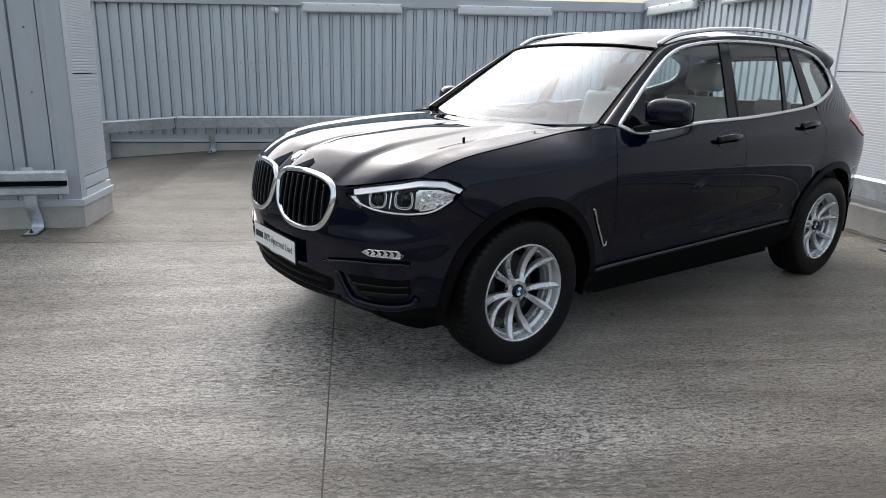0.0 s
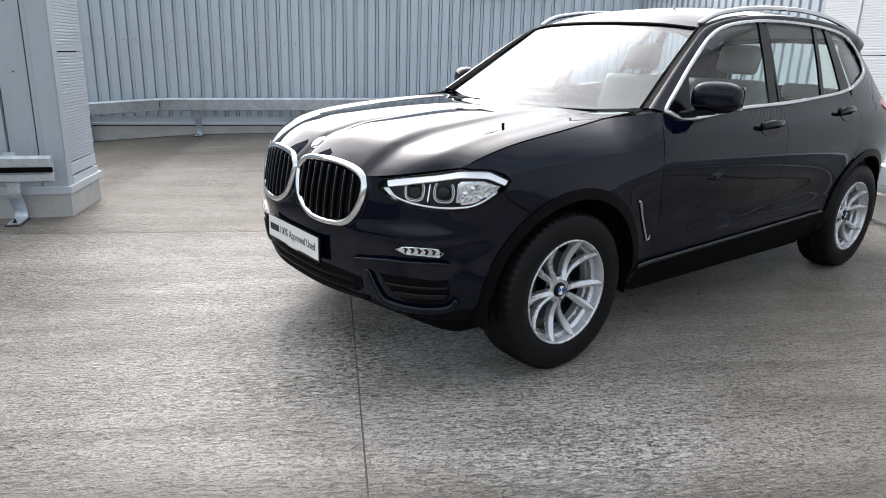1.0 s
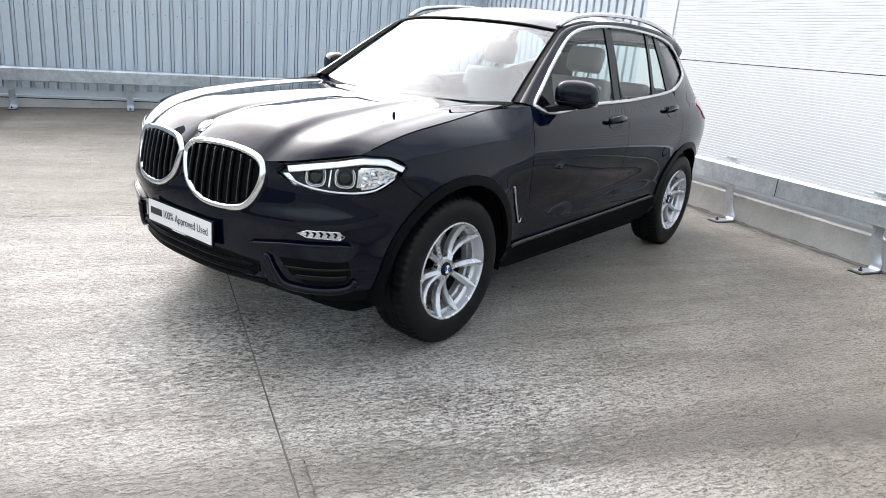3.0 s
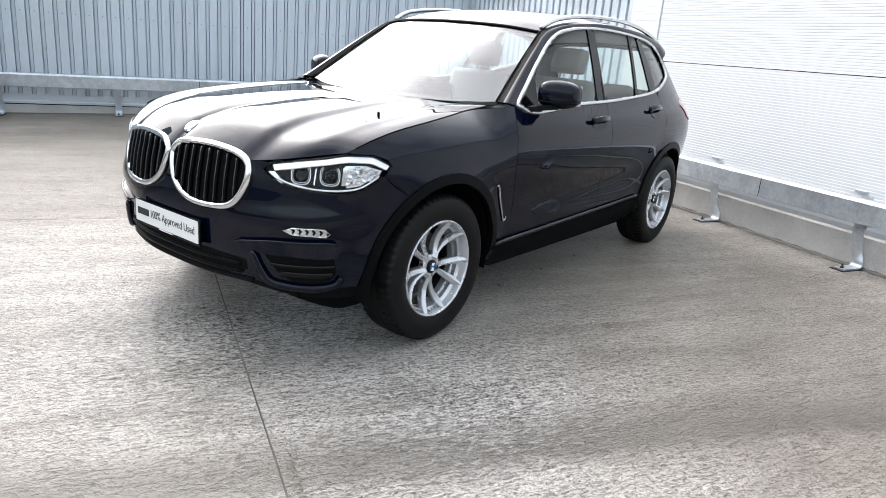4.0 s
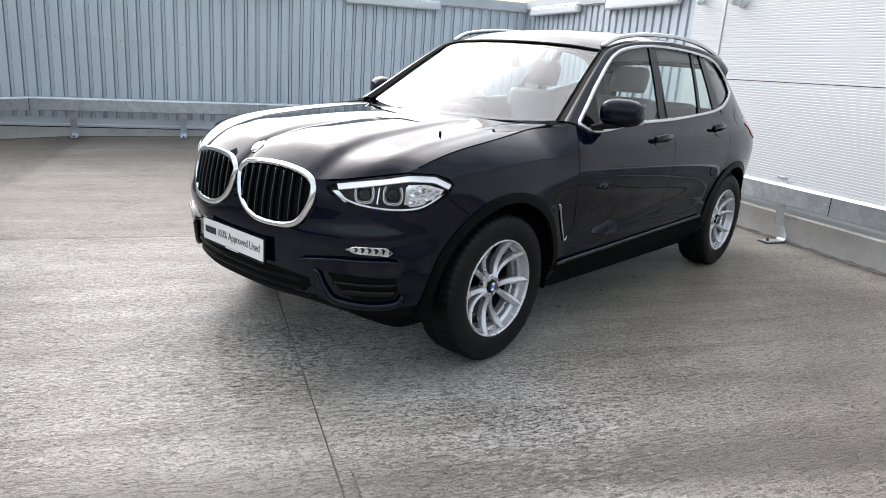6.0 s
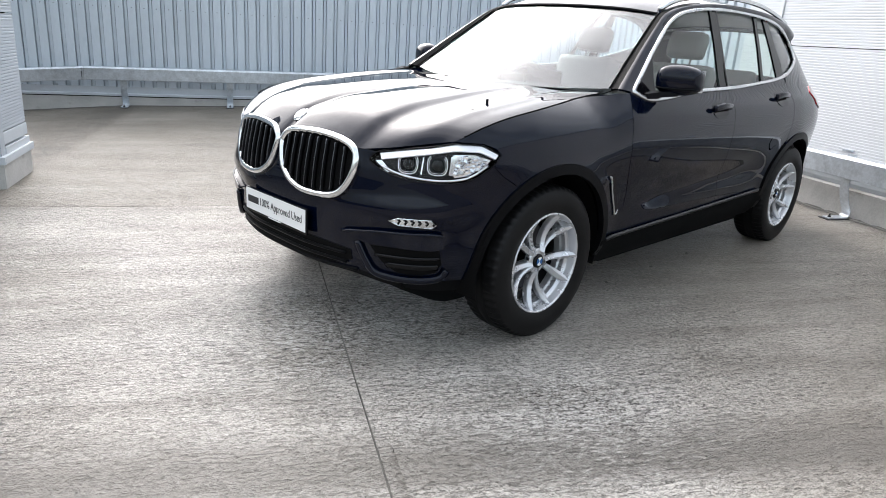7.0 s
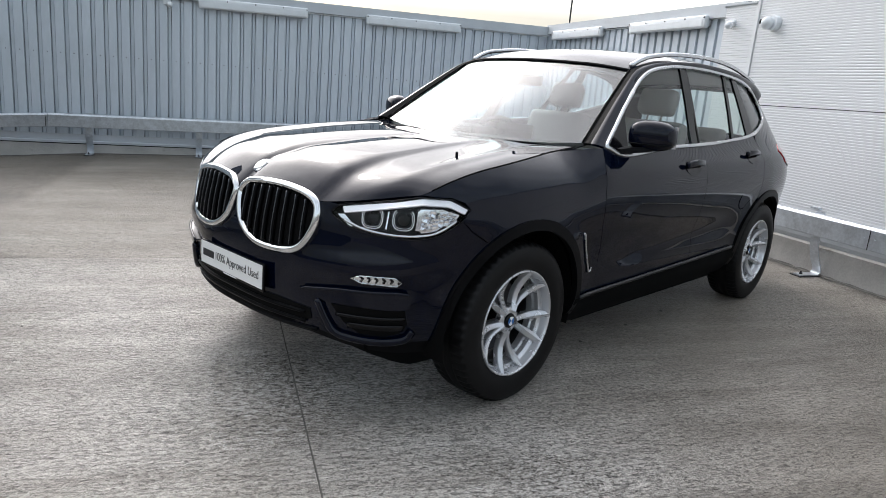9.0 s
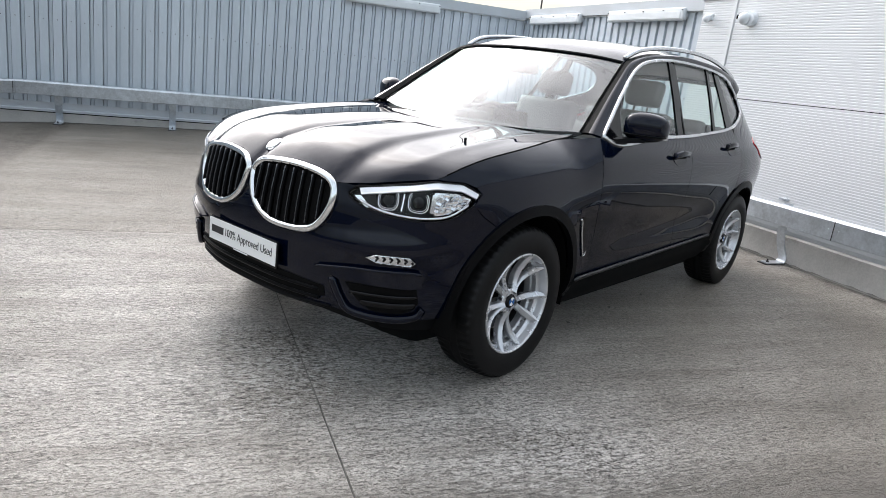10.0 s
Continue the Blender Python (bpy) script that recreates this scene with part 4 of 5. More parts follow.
mid_line = spline([front_line[0], (0, -.70, .943), (0, -.60, .970), (0, -.45, 1.000), (0, -.15, 1.040), (0, .15, 1.066), (0, .400, 1.084)], 6)


def bonnet_form(s, t):
    """Crown, and a raised middle that ends in a sharp crease from the grille's outer corner to the screen."""
    z = 0.034 * s ** 2 * (1 - s ** 8) * np.sin(np.pi * np.clip(t, 0, 1)) ** 0.7
    c = 0.53 - 0.07 * t
    f = np.clip((s - c) / 0.40, 0, 1)
    rise = step(t, 0.0, 0.30) * (1 - 0.35 * step(t, 0.8, 1.0))
    z = z + 0.018 * (1 - np.exp(-t / 0.06)) * (1 - t) ** 2 * (1 - s ** 6)
    z = z + 0.024 * rise * (1 - f) ** 2
    # a shallow outer swage towards the wing
    z = z + 0.006 * rise * np.exp(-((s - 0.80 - 0.04 * t) / 0.05) ** 2) * (1 - step(t, 0.75, 1.0))
    return np.stack([0 * z, 0 * z, z], -1)


half = coons(front_line, rear_line, mid_line, seam_line, 60, 44, bonnet_form)
whole = np.concatenate([half[:0:-1] * np.array([-1, 1, 1]), half], 0)
sheet("bonnet", whole, PAINT, car)

# windscreen, pillars and roof
screen_low = spline([(.728, .618, 1.131), (.52, .525, 1.113), (.25, .455, 1.102), (0, .43, 1.098)], 6)
screen_low = np.vstack([screen_low, screen_low[-2::-1] * np.array([-1, 1, 1])])
screen_top = spline([(.606, 1.190, 1.522), (.43, 1.12, 1.540), (.2, 1.075, 1.548), (0, 1.06, 1.550)], 6)
screen_top = np.vstack([screen_top, screen_top[-2::-1] * np.array([-1, 1, 1])])
screen_side = spline([(.728, .618, 1.131), (.668, .890, 1.322), (.606, 1.190, 1.522)], 8)
sheet("windscreen", coons(screen_low, screen_top, screen_side, mirrored(screen_side), 30, 16, lambda s, t: np.stack([0 * s * t, -0.02 * np.sin(np.pi * s) * np.sin(np.pi * t), 0.012 * np.sin(np.pi * s) * np.sin(np.pi * t)], -1)), GLASS_FRONT, car, depth=0.004, up=(0, -1, 1))
roof_side = spline([(.606, 1.190, 1.526), (.600, 1.35, 1.572), (.588, 1.6, 1.612), (.588, 2.1, 1.642), (.58, 2.7, 1.632), (.56, 3.15, 1.592), (.53, 3.42, 1.545)], 6)
roof_back = spline([(.53, 3.42, 1.545), (.3, 3.47, 1.575), (0, 3.49, 1.585)], 6)
roof_back = np.vstack([roof_back, roof_back[-2::-1] * np.array([-1, 1, 1])])
sheet("roof", coons(screen_top + np.array([0, .006, .004]), roof_back, roof_side, mirrored(roof_side), 28, 30, lambda s, t: np.stack([0 * s * t, 0 * s * t, 0.022 * np.sin(np.pi * s) * np.sin(np.pi * t) ** 0.7], -1)), PAINT, car)


def pillar_form(side):
    """The front pillar stands proud of the glass with a rounded ridge; further back it flattens into the roof edge."""
    def form(s, t):
        post = 1 - step(s, 0.22, 0.42)
        ridge = np.sin(np.pi * np.clip(t, 0, 1) ** 1.36)
        even = np.sin(np.pi * t)
        return np.stack([side * (0.018 * post * ridge + 0.018 * (1 - post) * even), -0.014 * post * ridge + 0 * t, 0.006 * post * ridge + 0.006 * (1 - post) * even], -1)
    return form


outer_top = skin(*np.vstack([WIN_TOP[WIN_TOP[:, 0] < 4.44][:43], [(4.66, 1.525), (4.82, 1.455)]]).T)
inner_top = np.vstack([screen_side[:-1] + np.array([.004, 0, 0]), roof_side + np.array([.002, 0, 0])])
for side in (1, -1):
    k = np.array([side, 1, 1])
    g = coons(outer_top * k, inner_top * k, [outer_top[0] * k, (.790 * side, .614, 1.130), inner_top[0] * k], [outer_top[-1] * k, inner_top[-1] * k], 44, 10, pillar_form(side))
    sheet("roof_pillar", g[:, :8], PAINT, car, up=(side, 0, 1))
    sheet("pillar_trim", g[:19, 7:], FRIT, car, up=(side, 0, 1))
    sheet("roof_edge", g[18:, 7:], PAINT, car, up=(side, 0, 1))
    bm = bmesh.new()
    add_sweep(bm, [tuple(q) for q in (screen_side + np.array([.002, -.004, .004])) * k], [(0.005 * math.cos(w), 0.004 * math.sin(w)) for w in np.linspace(0, 2 * math.pi, 8, endpoint=False)], up=(0, -0.8, 0.6))
    part("screen_seal", bm, FRIT, car, smooth=True)
    bm = bmesh.new()
    add_sweep(bm, [tuple(q) for q in (seam_line[2:] + np.array([.0, 0, .0015])) * k], [(0.0032 * math.cos(w), 0.002 * math.sin(w)) for w in np.linspace(0, 2 * math.pi, 6, endpoint=False)], up=(0.3 * side, 0, 1))
    part("bonnet_gap", bm, DARK_GAP, car, smooth=True)
bm = bmesh.new()
add_sweep(bm, [tuple(q) for q in screen_top + np.array([0, -.004, .004])], [(0.010 * math.cos(w), 0.004 * math.sin(w)) for w in np.linspace(0, 2 * math.pi, 8, endpoint=False)], up=(0, -0.6, 0.8))
part("screen_seal", bm, FRIT, car, smooth=True)
near_jet = min((tuple(q) for row in whole for q in row), key=lambda q: math.hypot(q[0] - 0.60, q[1] + 0.15))
bm = bmesh.new()
add_box(bm, (-0.003, -0.006, -0.003), (0.003, 0.007, 0.019), Matrix.Translation(near_jet), 0.002)
part("bonnet_mark", bm, TRIM, car, "small black stub on the bonnet")
# tailgate with its window
tail_edge = [tuple(q) for q in skin([5.06, 5.06, 5.06, 5.02, 4.95, 4.83], [.45, .62, .90, 1.10, 1.28, 1.45])] + [(.53, 3.42, 1.545)]
g = coons(tail_edge, mirrored(tail_edge), [tail_edge[0], (0, 3.80, .45), mirrored(tail_edge)[0]], roof_back[:, :], 24, 20, lambda s, t: np.stack([0 * s * t, 0.05 * np.sin(np.pi * t) * (1 - s), 0 * s * t], -1))
sheet("tailgate", g[:15], PAINT, car, up=(0, 1, 0))
sheet("tailgate_frame", g[22:], PAINT, car, up=(0, 1, 1))
for cols in (slice(0, 4), slice(17, 21)):
    sheet("tailgate_pillar", g[14:23, cols], PAINT, car, up=(0, 1, 1))
sheet("tailgate_window", g[14:23, 3:18], GLASS_DARK, car, depth=0.004, up=(0, 1, 1))
panel("rear_bumper", [(5.0, .50)] + [(q, .46) for q in np.linspace(5.06, 5.6, 6)] + [(5.6, .30), (5.06, .30), (4.80, .36), (4.80, .50)], TRIM, car, off=0.004)

# ---- under the skin ----
def boxes(name, mat, parent, rows, bevel=0.0, label="", smooth=False):
    bm = bmesh.new()
    for lo, hi in rows:
        add_box(bm, lo, hi, bevel=bevel)
    return part(name, bm, mat, parent, label, smooth)


boxes("underbody", DARK_GAP, car, [((-0.60, -0.45, 0.25), (0.60, 3.55, 0.42)), ((-0.80, 0.62, 0.225), (0.80, 2.35, 0.44)), ((-0.66, -0.66, 0.30), (0.66, 0.40, 0.86)), ((-0.60, 3.2, 0.42), (0.60, 3.6, 0.95)), ((-0.84, 0.44, 0.40), (0.84, 0.52, 1.05))])
for side in (1, -1):
    for c in (AXLE_F, AXLE_R):
        y0 = c - 1.493
        bm = bmesh.new()
        rows = []
        for a in np.linspace(-12, 192, 30):
            q = (y0 + 0.445 * math.cos(radians(a)), HUB + 0.445 * math.sin(radians(a)))
            rows.append([bm.verts.new((side * x, *q)) for x in (0.56, 0.70, 0.885)])
        for r, s in zip(rows, rows[1:]):
            for k in range(2):
                bm.faces.new((r[k], r[k + 1], s[k + 1], s[k]))
        part("wheel_liner", bm, DARK_GAP, car, smooth=True)
        lip = arch(c, 0.470, 186, -6, 34) + arch(c, 0.424, -6, 186, 34)
        panel("arch_trim", lip, TRIM, car, off=0.007, gap=0.0, depth=0.03, pitch=(0.06, 0.06), side=side)
    panel("sill", [(1.93, .40), (2.7, .412), (3.5, .438), (3.90, .462), (3.93, .36), (3.86, .28), (2.0, .255), (1.91, .33)], FRIT, car, off=0.006, depth=0.05, side=side)
    bm = bmesh.new()
    line = skin(np.linspace(1.96, 3.84, 30), np.linspace(.405, .458, 30), 0.012)
    add_sweep(bm, [(q[0] * side, q[1], q[2]) for q in line], [(0.010, 0.0), (0.004, 0.011), (-0.008, 0.006), (-0.010, -0.006), (0.002, -0.012)])
    part("sill_strip", bm, SILL_GREY, car, smooth=True)
    panel("bumper_skirt", [(-1.08, .340), (-.90, .343), (-.5, .352), (0, .342), (.5, .352), (.90, .343), (1.08, .340), (1.07, .275), (.9, .285), (.62, .300), (.45, .325), (0, .318), (-.45, .325), (-.62, .300), (-.9, .285), (-1.07, .275)], TRIM, car, off=-0.006, depth=0.03) if side == 1 else None


# ---- wheels ----
def lathe(bm, profile, sides=56, m=None):
    """Turns a line of (x, r) round the x axis."""
    rows = []
    for k in range(sides):
        a = 2 * math.pi * k / sides
        rows.append([bm.verts.new((x, r * math.cos(a), r * math.sin(a))) for x, r in profile])
    for k in range(sides):
        r, s = rows[k], rows[(k + 1) % sides]
        for i in range(len(profile) - 1):
            bm.faces.new((r[i], r[i + 1], s[i + 1], s[i]))


def tyre_mesh():
    bm = bmesh.new()
    prof = spline([(-.10, .236), (-.113, .27), (-.112, .32), (-.100, .352), (-.080, .361), (-.04, .3635), (0, .364), (.04, .3635), (.080, .361), (.098, .353), (.110, .325), (.113, .285), (.104, .248), (.094, .236)], 4)
    lathe(bm, prof, 180)
    for v in bm.verts:                               # tread blocks on the shoulders
        k = int(round(math.degrees(math.atan2(v.co.z, v.co.y)) / 2 + (0.8 if v.co.x < 0 else 0)))
        if abs(v.co.x) > 0.045 and math.hypot(v.co.y, v.co.z) > 0.348 and k % 3 == 0:
            v.co.y *= 0.968
            v.co.z *= 0.968
        elif 0.018 < abs(v.co.x) < 0.035:
            v.co.y *= 0.982
            v.co.z *= 0.982
    return bm


def spoke_mesh():
    """One of ten spokes: slim at the hub, broad and ridged towards the rim, with a pointed tip that runs out on the lip."""
    bm = bmesh.new()
    rows = []
    ks, ws = (0, 0.25, 0.55, 0.78, 0.90, 1.0), (0.0125, 0.0130, 0.0165, 0.0190, 0.0165, 0.0075)
    for k in np.linspace(0, 1, 13):
        r = 0.046 + k * 0.187
        lean = radians(9.0 + 7.5 * k ** 0.8)
        w = float(np.interp(k, ks, ws))
        x = 0.060 - 0.020 * math.sin(math.pi * k ** 0.9) + 0.040 * k ** 2.2
        c, s = math.cos(lean), math.sin(lean)
        row = []
        for dy, dx in ((-w * 0.8, -0.036), (-w, -0.010), (-w * 0.85, -0.003), (-w * (0.45 - 0.5 * k), 0.004), (w * 0.9, -0.007), (w, -0.013), (w * 0.8, -0.036)):
            row.append(bm.verts.new((x + dx, r * s + dy * c, r * c - dy * s)))
        rows.append(row)
    for a, b in zip(rows, rows[1:]):
        for i in range(6):
            bm.faces.new((a[i], a[i + 1], b[i + 1], b[i]))
    return bm


def wheel(x, y, side, turn):
    bm = bmesh.new()
    lathe(bm, [(.066, .2235), (.084, .2275), (.098, .2295), (.104, .2325), (.106, .2370), (.103, .2405), (.092, .2425)], 72)
    lathe(bm, [(.02, .060), (.040, .064), (.050, .058), (.053, .046), (.050, .034), (.052, .032)], 40)
    w = part("wheel", bm, ALLOY, car, "silver ten-spoke alloy wheel", smooth=True)
    w.matrix_basis = Matrix.Translation((x, y, HUB)) @ Matrix.Rotation(0 if side > 0 else math.pi, 4, "Z") @ Matrix.Rotation(radians(turn), 4, "X")
    bm = bmesh.new()
    lathe(bm, [(-.10, .235), (-.085, .222), (-.04, .206), (-.01, .204)], 56)
    part("rim_barrel", bm, DARK_METAL, w, smooth=True)
    bm = bmesh.new()
    lathe(bm, [(-.01, .204), (.020, .206), (.030, .2105), (.052, .2120), (.058, .2190), (.066, .2235)], 56)
    part("rim_lip", bm, ALLOY, w, smooth=False)
    part("tyre", tyre_mesh(), RUBBER, w, "black tyre", smooth=True)
    for k in range(5):
        for hand_of in (1, -1):
            bm = spoke_mesh()
            if hand_of < 0:
                bmesh.ops.transform(bm, matrix=Matrix.Diagonal((1, -1, 1, 1)), verts=bm.verts)
            bmesh.ops.transform(bm, matrix=Matrix.Rotation(2 * math.pi * k / 5, 4, "X"), verts=bm.verts)
            part("spoke", bm, ALLOY, w, smooth=False)
        bm = bmesh.new()
        m = Matrix.Rotation(2 * math.pi * (k + 0.5) / 5, 4, "X")
        add_tube(bm, m @ Vector((0.03, 0, 0.056)), m @ Vector((0.047, 0, 0.056)), 0.010, 6)
        part("wheel_bolt", bm, DARK_METAL, w)
    bm = bmesh.new()
    lathe(bm, [(.045, .034), (.058, .033), (.062, .029), (.0625, .0)], 32)
    cap = part("hub_cap", bm, GLOSS_BLACK, w, "black and white hub cap with blue quarters", smooth=True)
    bm = bmesh.new()
    for a in (0, 2):
        vs = [bm.verts.new((0.0640, 0.021 * math.cos(math.pi / 2 * a + t), 0.021 * math.sin(math.pi / 2 * a + t))) for t in np.linspace(0.05, math.pi / 2 - 0.05, 8)]
        vs.append(bm.verts.new((0.0640, 0.001, 0.001)))
        bm.faces.new(vs)
    for a in (1, 3):
        vs = [bm.verts.new((0.0640, 0.021 * math.cos(math.pi / 2 * a + t), 0.021 * math.sin(math.pi / 2 * a + t))) for t in np.linspace(0.05, math.pi / 2 - 0.05, 8)]
        vs.append(bm.verts.new((0.0640, 0, 0)))
        f = bm.faces.new(vs)
        f.material_index = 1
    ob = part("badge", bm, [LED_WHITE, BLUE], w)
    bm = bmesh.new()
    lathe(bm, [(-.055, .060), (-.035, .062), (-.035, .165), (-.055, .165)], 40)
    part("brake_disc", bm, DARK_METAL, w)
    bm = bmesh.new()
    mm = Matrix.Rotation(radians(-turn), 4, "X")
    add_box(bm, (-0.07, -0.17, -0.085), (-0.008, -0.085, 0.085), mm, 0.015)
    part("brake_caliper", bm, DARK_METAL, w)
    return w


for side in (1, -1):
    wheel(0.81 * side, 0.0, side, 38 if side > 0 else 40)
    wheel(0.81 * side, 2.864, side, 8 if side > 0 else 25)

# ---- windows and their trim ----
def strip(name, pz, mat, parent, side, off, section, closed=False, label=""):
    """A moulding that follows a line of (p, z) on the skin."""
    pz = np.array(pz)
    a, b = skin(pz[:, 0], pz[:, 1], off), skin(pz[:, 0], pz[:, 1], off + 0.01)
    k = np.array([side, 1, 1])
    bm = bmesh.new()
    add_sweep(bm, [tuple(q) for q in a * k], section, closed=closed, up=[tuple(q) for q in (b - a) * k])
    return part(name, bm, mat, parent, label, smooth=True)


def oval(w, h, n=10, lift=0.0):
    return [(w * math.cos(2 * math.pi * k / n), lift + h * math.sin(2 * math.pi * k / n)) for k in range(n)]


def top_at(p):
    return float(np.interp(p, WIN_TOP[:43, 0], WIN_TOP[:43, 1]))


def belt_at(p):
    return float(np.interp(p, BELT[:, 0], BELT[:, 1]))


def lean_pane(b0, b1, t0, t1, n=8, lift=0.0):
    """A window outline between the belt (b0 to b1) and the top line (t0 to t1)."""
    low = [(p, belt_at(p) + lift) for p in np.linspace(b0, b1, n)]
    high = [(p, top_at(p) - lift) for p in np.linspace(t1, t0, n)]
    return low + high


tail_glass = [(p, belt_at(p)) for p in np.linspace(4.20, 4.58, 6)] + [(4.645, 1.345), (4.675, 1.395), (4.64, 1.465), (4.53, 1.525), (4.42, 1.552)] + [(p, top_at(p)) for p in (4.30, 4.155)]
for side in (1, -1):
    glass = [("front_window", [(2.335, belt_at(2.335)), *[(p, belt_at(p)) for p in np.linspace(2.48, 3.13, 6)], *[(p, top_at(p)) for p in np.linspace(3.262, 2.415, 16)]], GLASS_SIDE),
             ("rear_window", lean_pane(3.235, 3.775, 3.35, 3.94), GLASS_SIDE),
             ("quarter_light", lean_pane(3.805, 4.075, 3.965, 4.09), GLASS_DARK),
             ("tail_window", tail_glass, GLASS_DARK)]
    for name, outline, mat in glass:
        panel(name, outline, mat, car, off=-0.012, gap=0.0, depth=0.004, pitch=(0.08, 0.06), side=side)
    for name, outline in (("mirror_base", [(2.14, 1.119), (2.22, belt_at(2.22)), (2.34, belt_at(2.34)), (2.42, top_at(2.42) - 0.004), (2.27, top_at(2.27) - 0.006)]),
                          ("door_pillar", lean_pane(3.122, 3.242, 3.255, 3.355)), ("pillar_bar", lean_pane(3.768, 3.812, 3.932, 3.972)), ("pillar_bar", lean_pane(4.068, 4.208, 4.083, 4.162))):
        panel(name, outline, GLOSS_BLACK, car, off=-0.004, gap=0.0, depth=0.012, pitch=(0.08, 0.06), side=side)
    strip("door_seam", lean_pane(3.215, 3.217, 3.335, 3.337, 4)[1:-1], DARK_GAP, car, side, -0.003, oval(0.002, 0.002, 6))
    ring = np.vstack([BELT, WIN_TOP[::-1][1:-1]])
    strip("window_trim", ring, SATIN, car, side, 0.004, [(-0.011, -0.008), (0.011, -0.008), (0.010, 0.004), (0.004, 0.008), (-0.004, 0.008), (-0.010, 0.004)], closed=True, label="bright chrome window surround")
    # roof rail
    line = spline([(.588, 1.235, 1.552), (.598, 1.33, 1.594), (.604, 1.45, 1.624), (.606, 1.75, 1.660), (.604, 2.2, 1.678), (.596, 2.6, 1.664), (.580, 2.95, 1.622), (.566, 3.16, 1.582)], 8)
    bm = bmesh.new()
    add_sweep(bm, [(q[0] * side, q[1], q[2]) for q in line], oval(0.014, 0.014, 10))
    rail = part("roof_rail", bm, SATIN, car, "satin aluminium roof rail", smooth=True)
    # door handles
    for p0, z0 in ((2.885, 1.022), (3.868, 1.070)):
        cup = [(p0 + 0.11 + 0.100 * math.cos(a), z0 - 0.002 + 0.046 * math.sin(a)) for a in np.linspace(0, 2 * math.pi, 24, endpoint=False)]
        panel("handle_cup", cup, GLOSS_BLACK, car, off=0.0015, gap=0, depth=0.003, side=side)
        ps = np.linspace(p0, p0 + 0.225, 13)
        bow = 0.036 * np.sin(np.pi * np.clip((ps - p0) / 0.225, 0.08, 0.92)) ** 0.45
        a = skin(ps, z0 + 0.004 + 0 * ps + 0.03 * (ps - p0), bow)
        bm = bmesh.new()
        add_sweep(bm, [(q[0] * side, q[1], q[2]) for q in a], [(-0.012, -0.018), (0.006, -0.019), (0.012, -0.010), (0.013, 0.008), (0.006, 0.017), (-0.010, 0.016)])
        part("door_handle", bm, PAINT, car, smooth=True)
    # wing vent blade
    strip("wing_vent", spline([(1.885, .735), (1.905, .725), (1.935, .66), (1.985, .575), (2.012, .525)], 6), SATIN, car, side, 0.005, oval(0.0055, 0.005, 8), label="thin satin aluminium wing vent blade")
    strip("vent_hook", spline([(2.012, .525), (2.030, .532), (2.032, .548)], 5), SATIN, car, side, 0.005, oval(0.005, 0.004, 8))
    panel("vent_slot", [(1.90, .74), (1.945, .742), (2.035, .56), (2.02, .53)], GLOSS_BLACK, car, off=0.0015, gap=0, depth=0.003, side=side)
    # door mirror
    bm = bmesh.new()
    bmesh.ops.create_uvsphere(bm, u_segments=28, v_segments=18, radius=1.0)
    for v in bm.verts:
        x, y, z = v.co
        sq = lambda c, e: math.copysign(abs(c) ** e, c)
        x, y, z = sq(x, 0.70), sq(y, 0.78), sq(z, 0.68)
        y = y * (1.0 if y < 0 else 0.45)
        z = z * (1.0 - 0.12 * (x > 0) * x)
        v.co = (side * (0.958 + 0.104 * x), 0.900 + 0.085 * y + 0.035 * x, 1.194 + 0.077 * z)
    mirror = part("door_mirror", bm, PAINT, car, "gloss black door mirror", smooth=True)
    bm = bmesh.new()
    bmesh.ops.create_grid(bm, x_segments=6, y_segments=4, size=1.0)
    for v in bm.verts:
        v.co = (side * (0.960 + 0.085 * v.co.x), 0.946 + 0.035 * v.co.x, 1.192 + 0.055 * v.co.y)
    part("mirror_glass", bm, CHROME, mirror)
    bm = bmesh.new()
    add_sweep(bm, [(side * 0.845, 0.755, 1.108), (side * 0.88, 0.815, 1.118), (side * 0.95, 0.885, 1.130)], [(-0.045, -0.014), (0.045, -0.014), (0.04, 0.012), (-0.035, 0.012)])
    part("mirror_arm", bm, TRIM, mirror, smooth=False)
    bm = bmesh.new()
    line = [(side * (0.958 + 0.106 * x), 0.900 + 0.035 * x - 0.082 * (1 - abs(x) ** 3) ** 0.5, 1.153) for x in np.linspace(-0.95, 0.98, 16)]
    add_sweep(bm, line, oval(0.004, 0.005, 6))
    part("mirror_strip", bm, TRIM, mirror, smooth=True)
    # tail lamp
    panel("tail_lamp", [(4.70, 1.10), (4.80, 1.145), (5.02, 1.145), (5.06, 1.0), (4.90, .98), (4.78, 1.02)], RED_LENS, car, off=0.006, gap=0, depth=0.02, side=side, label="red tail lamp")

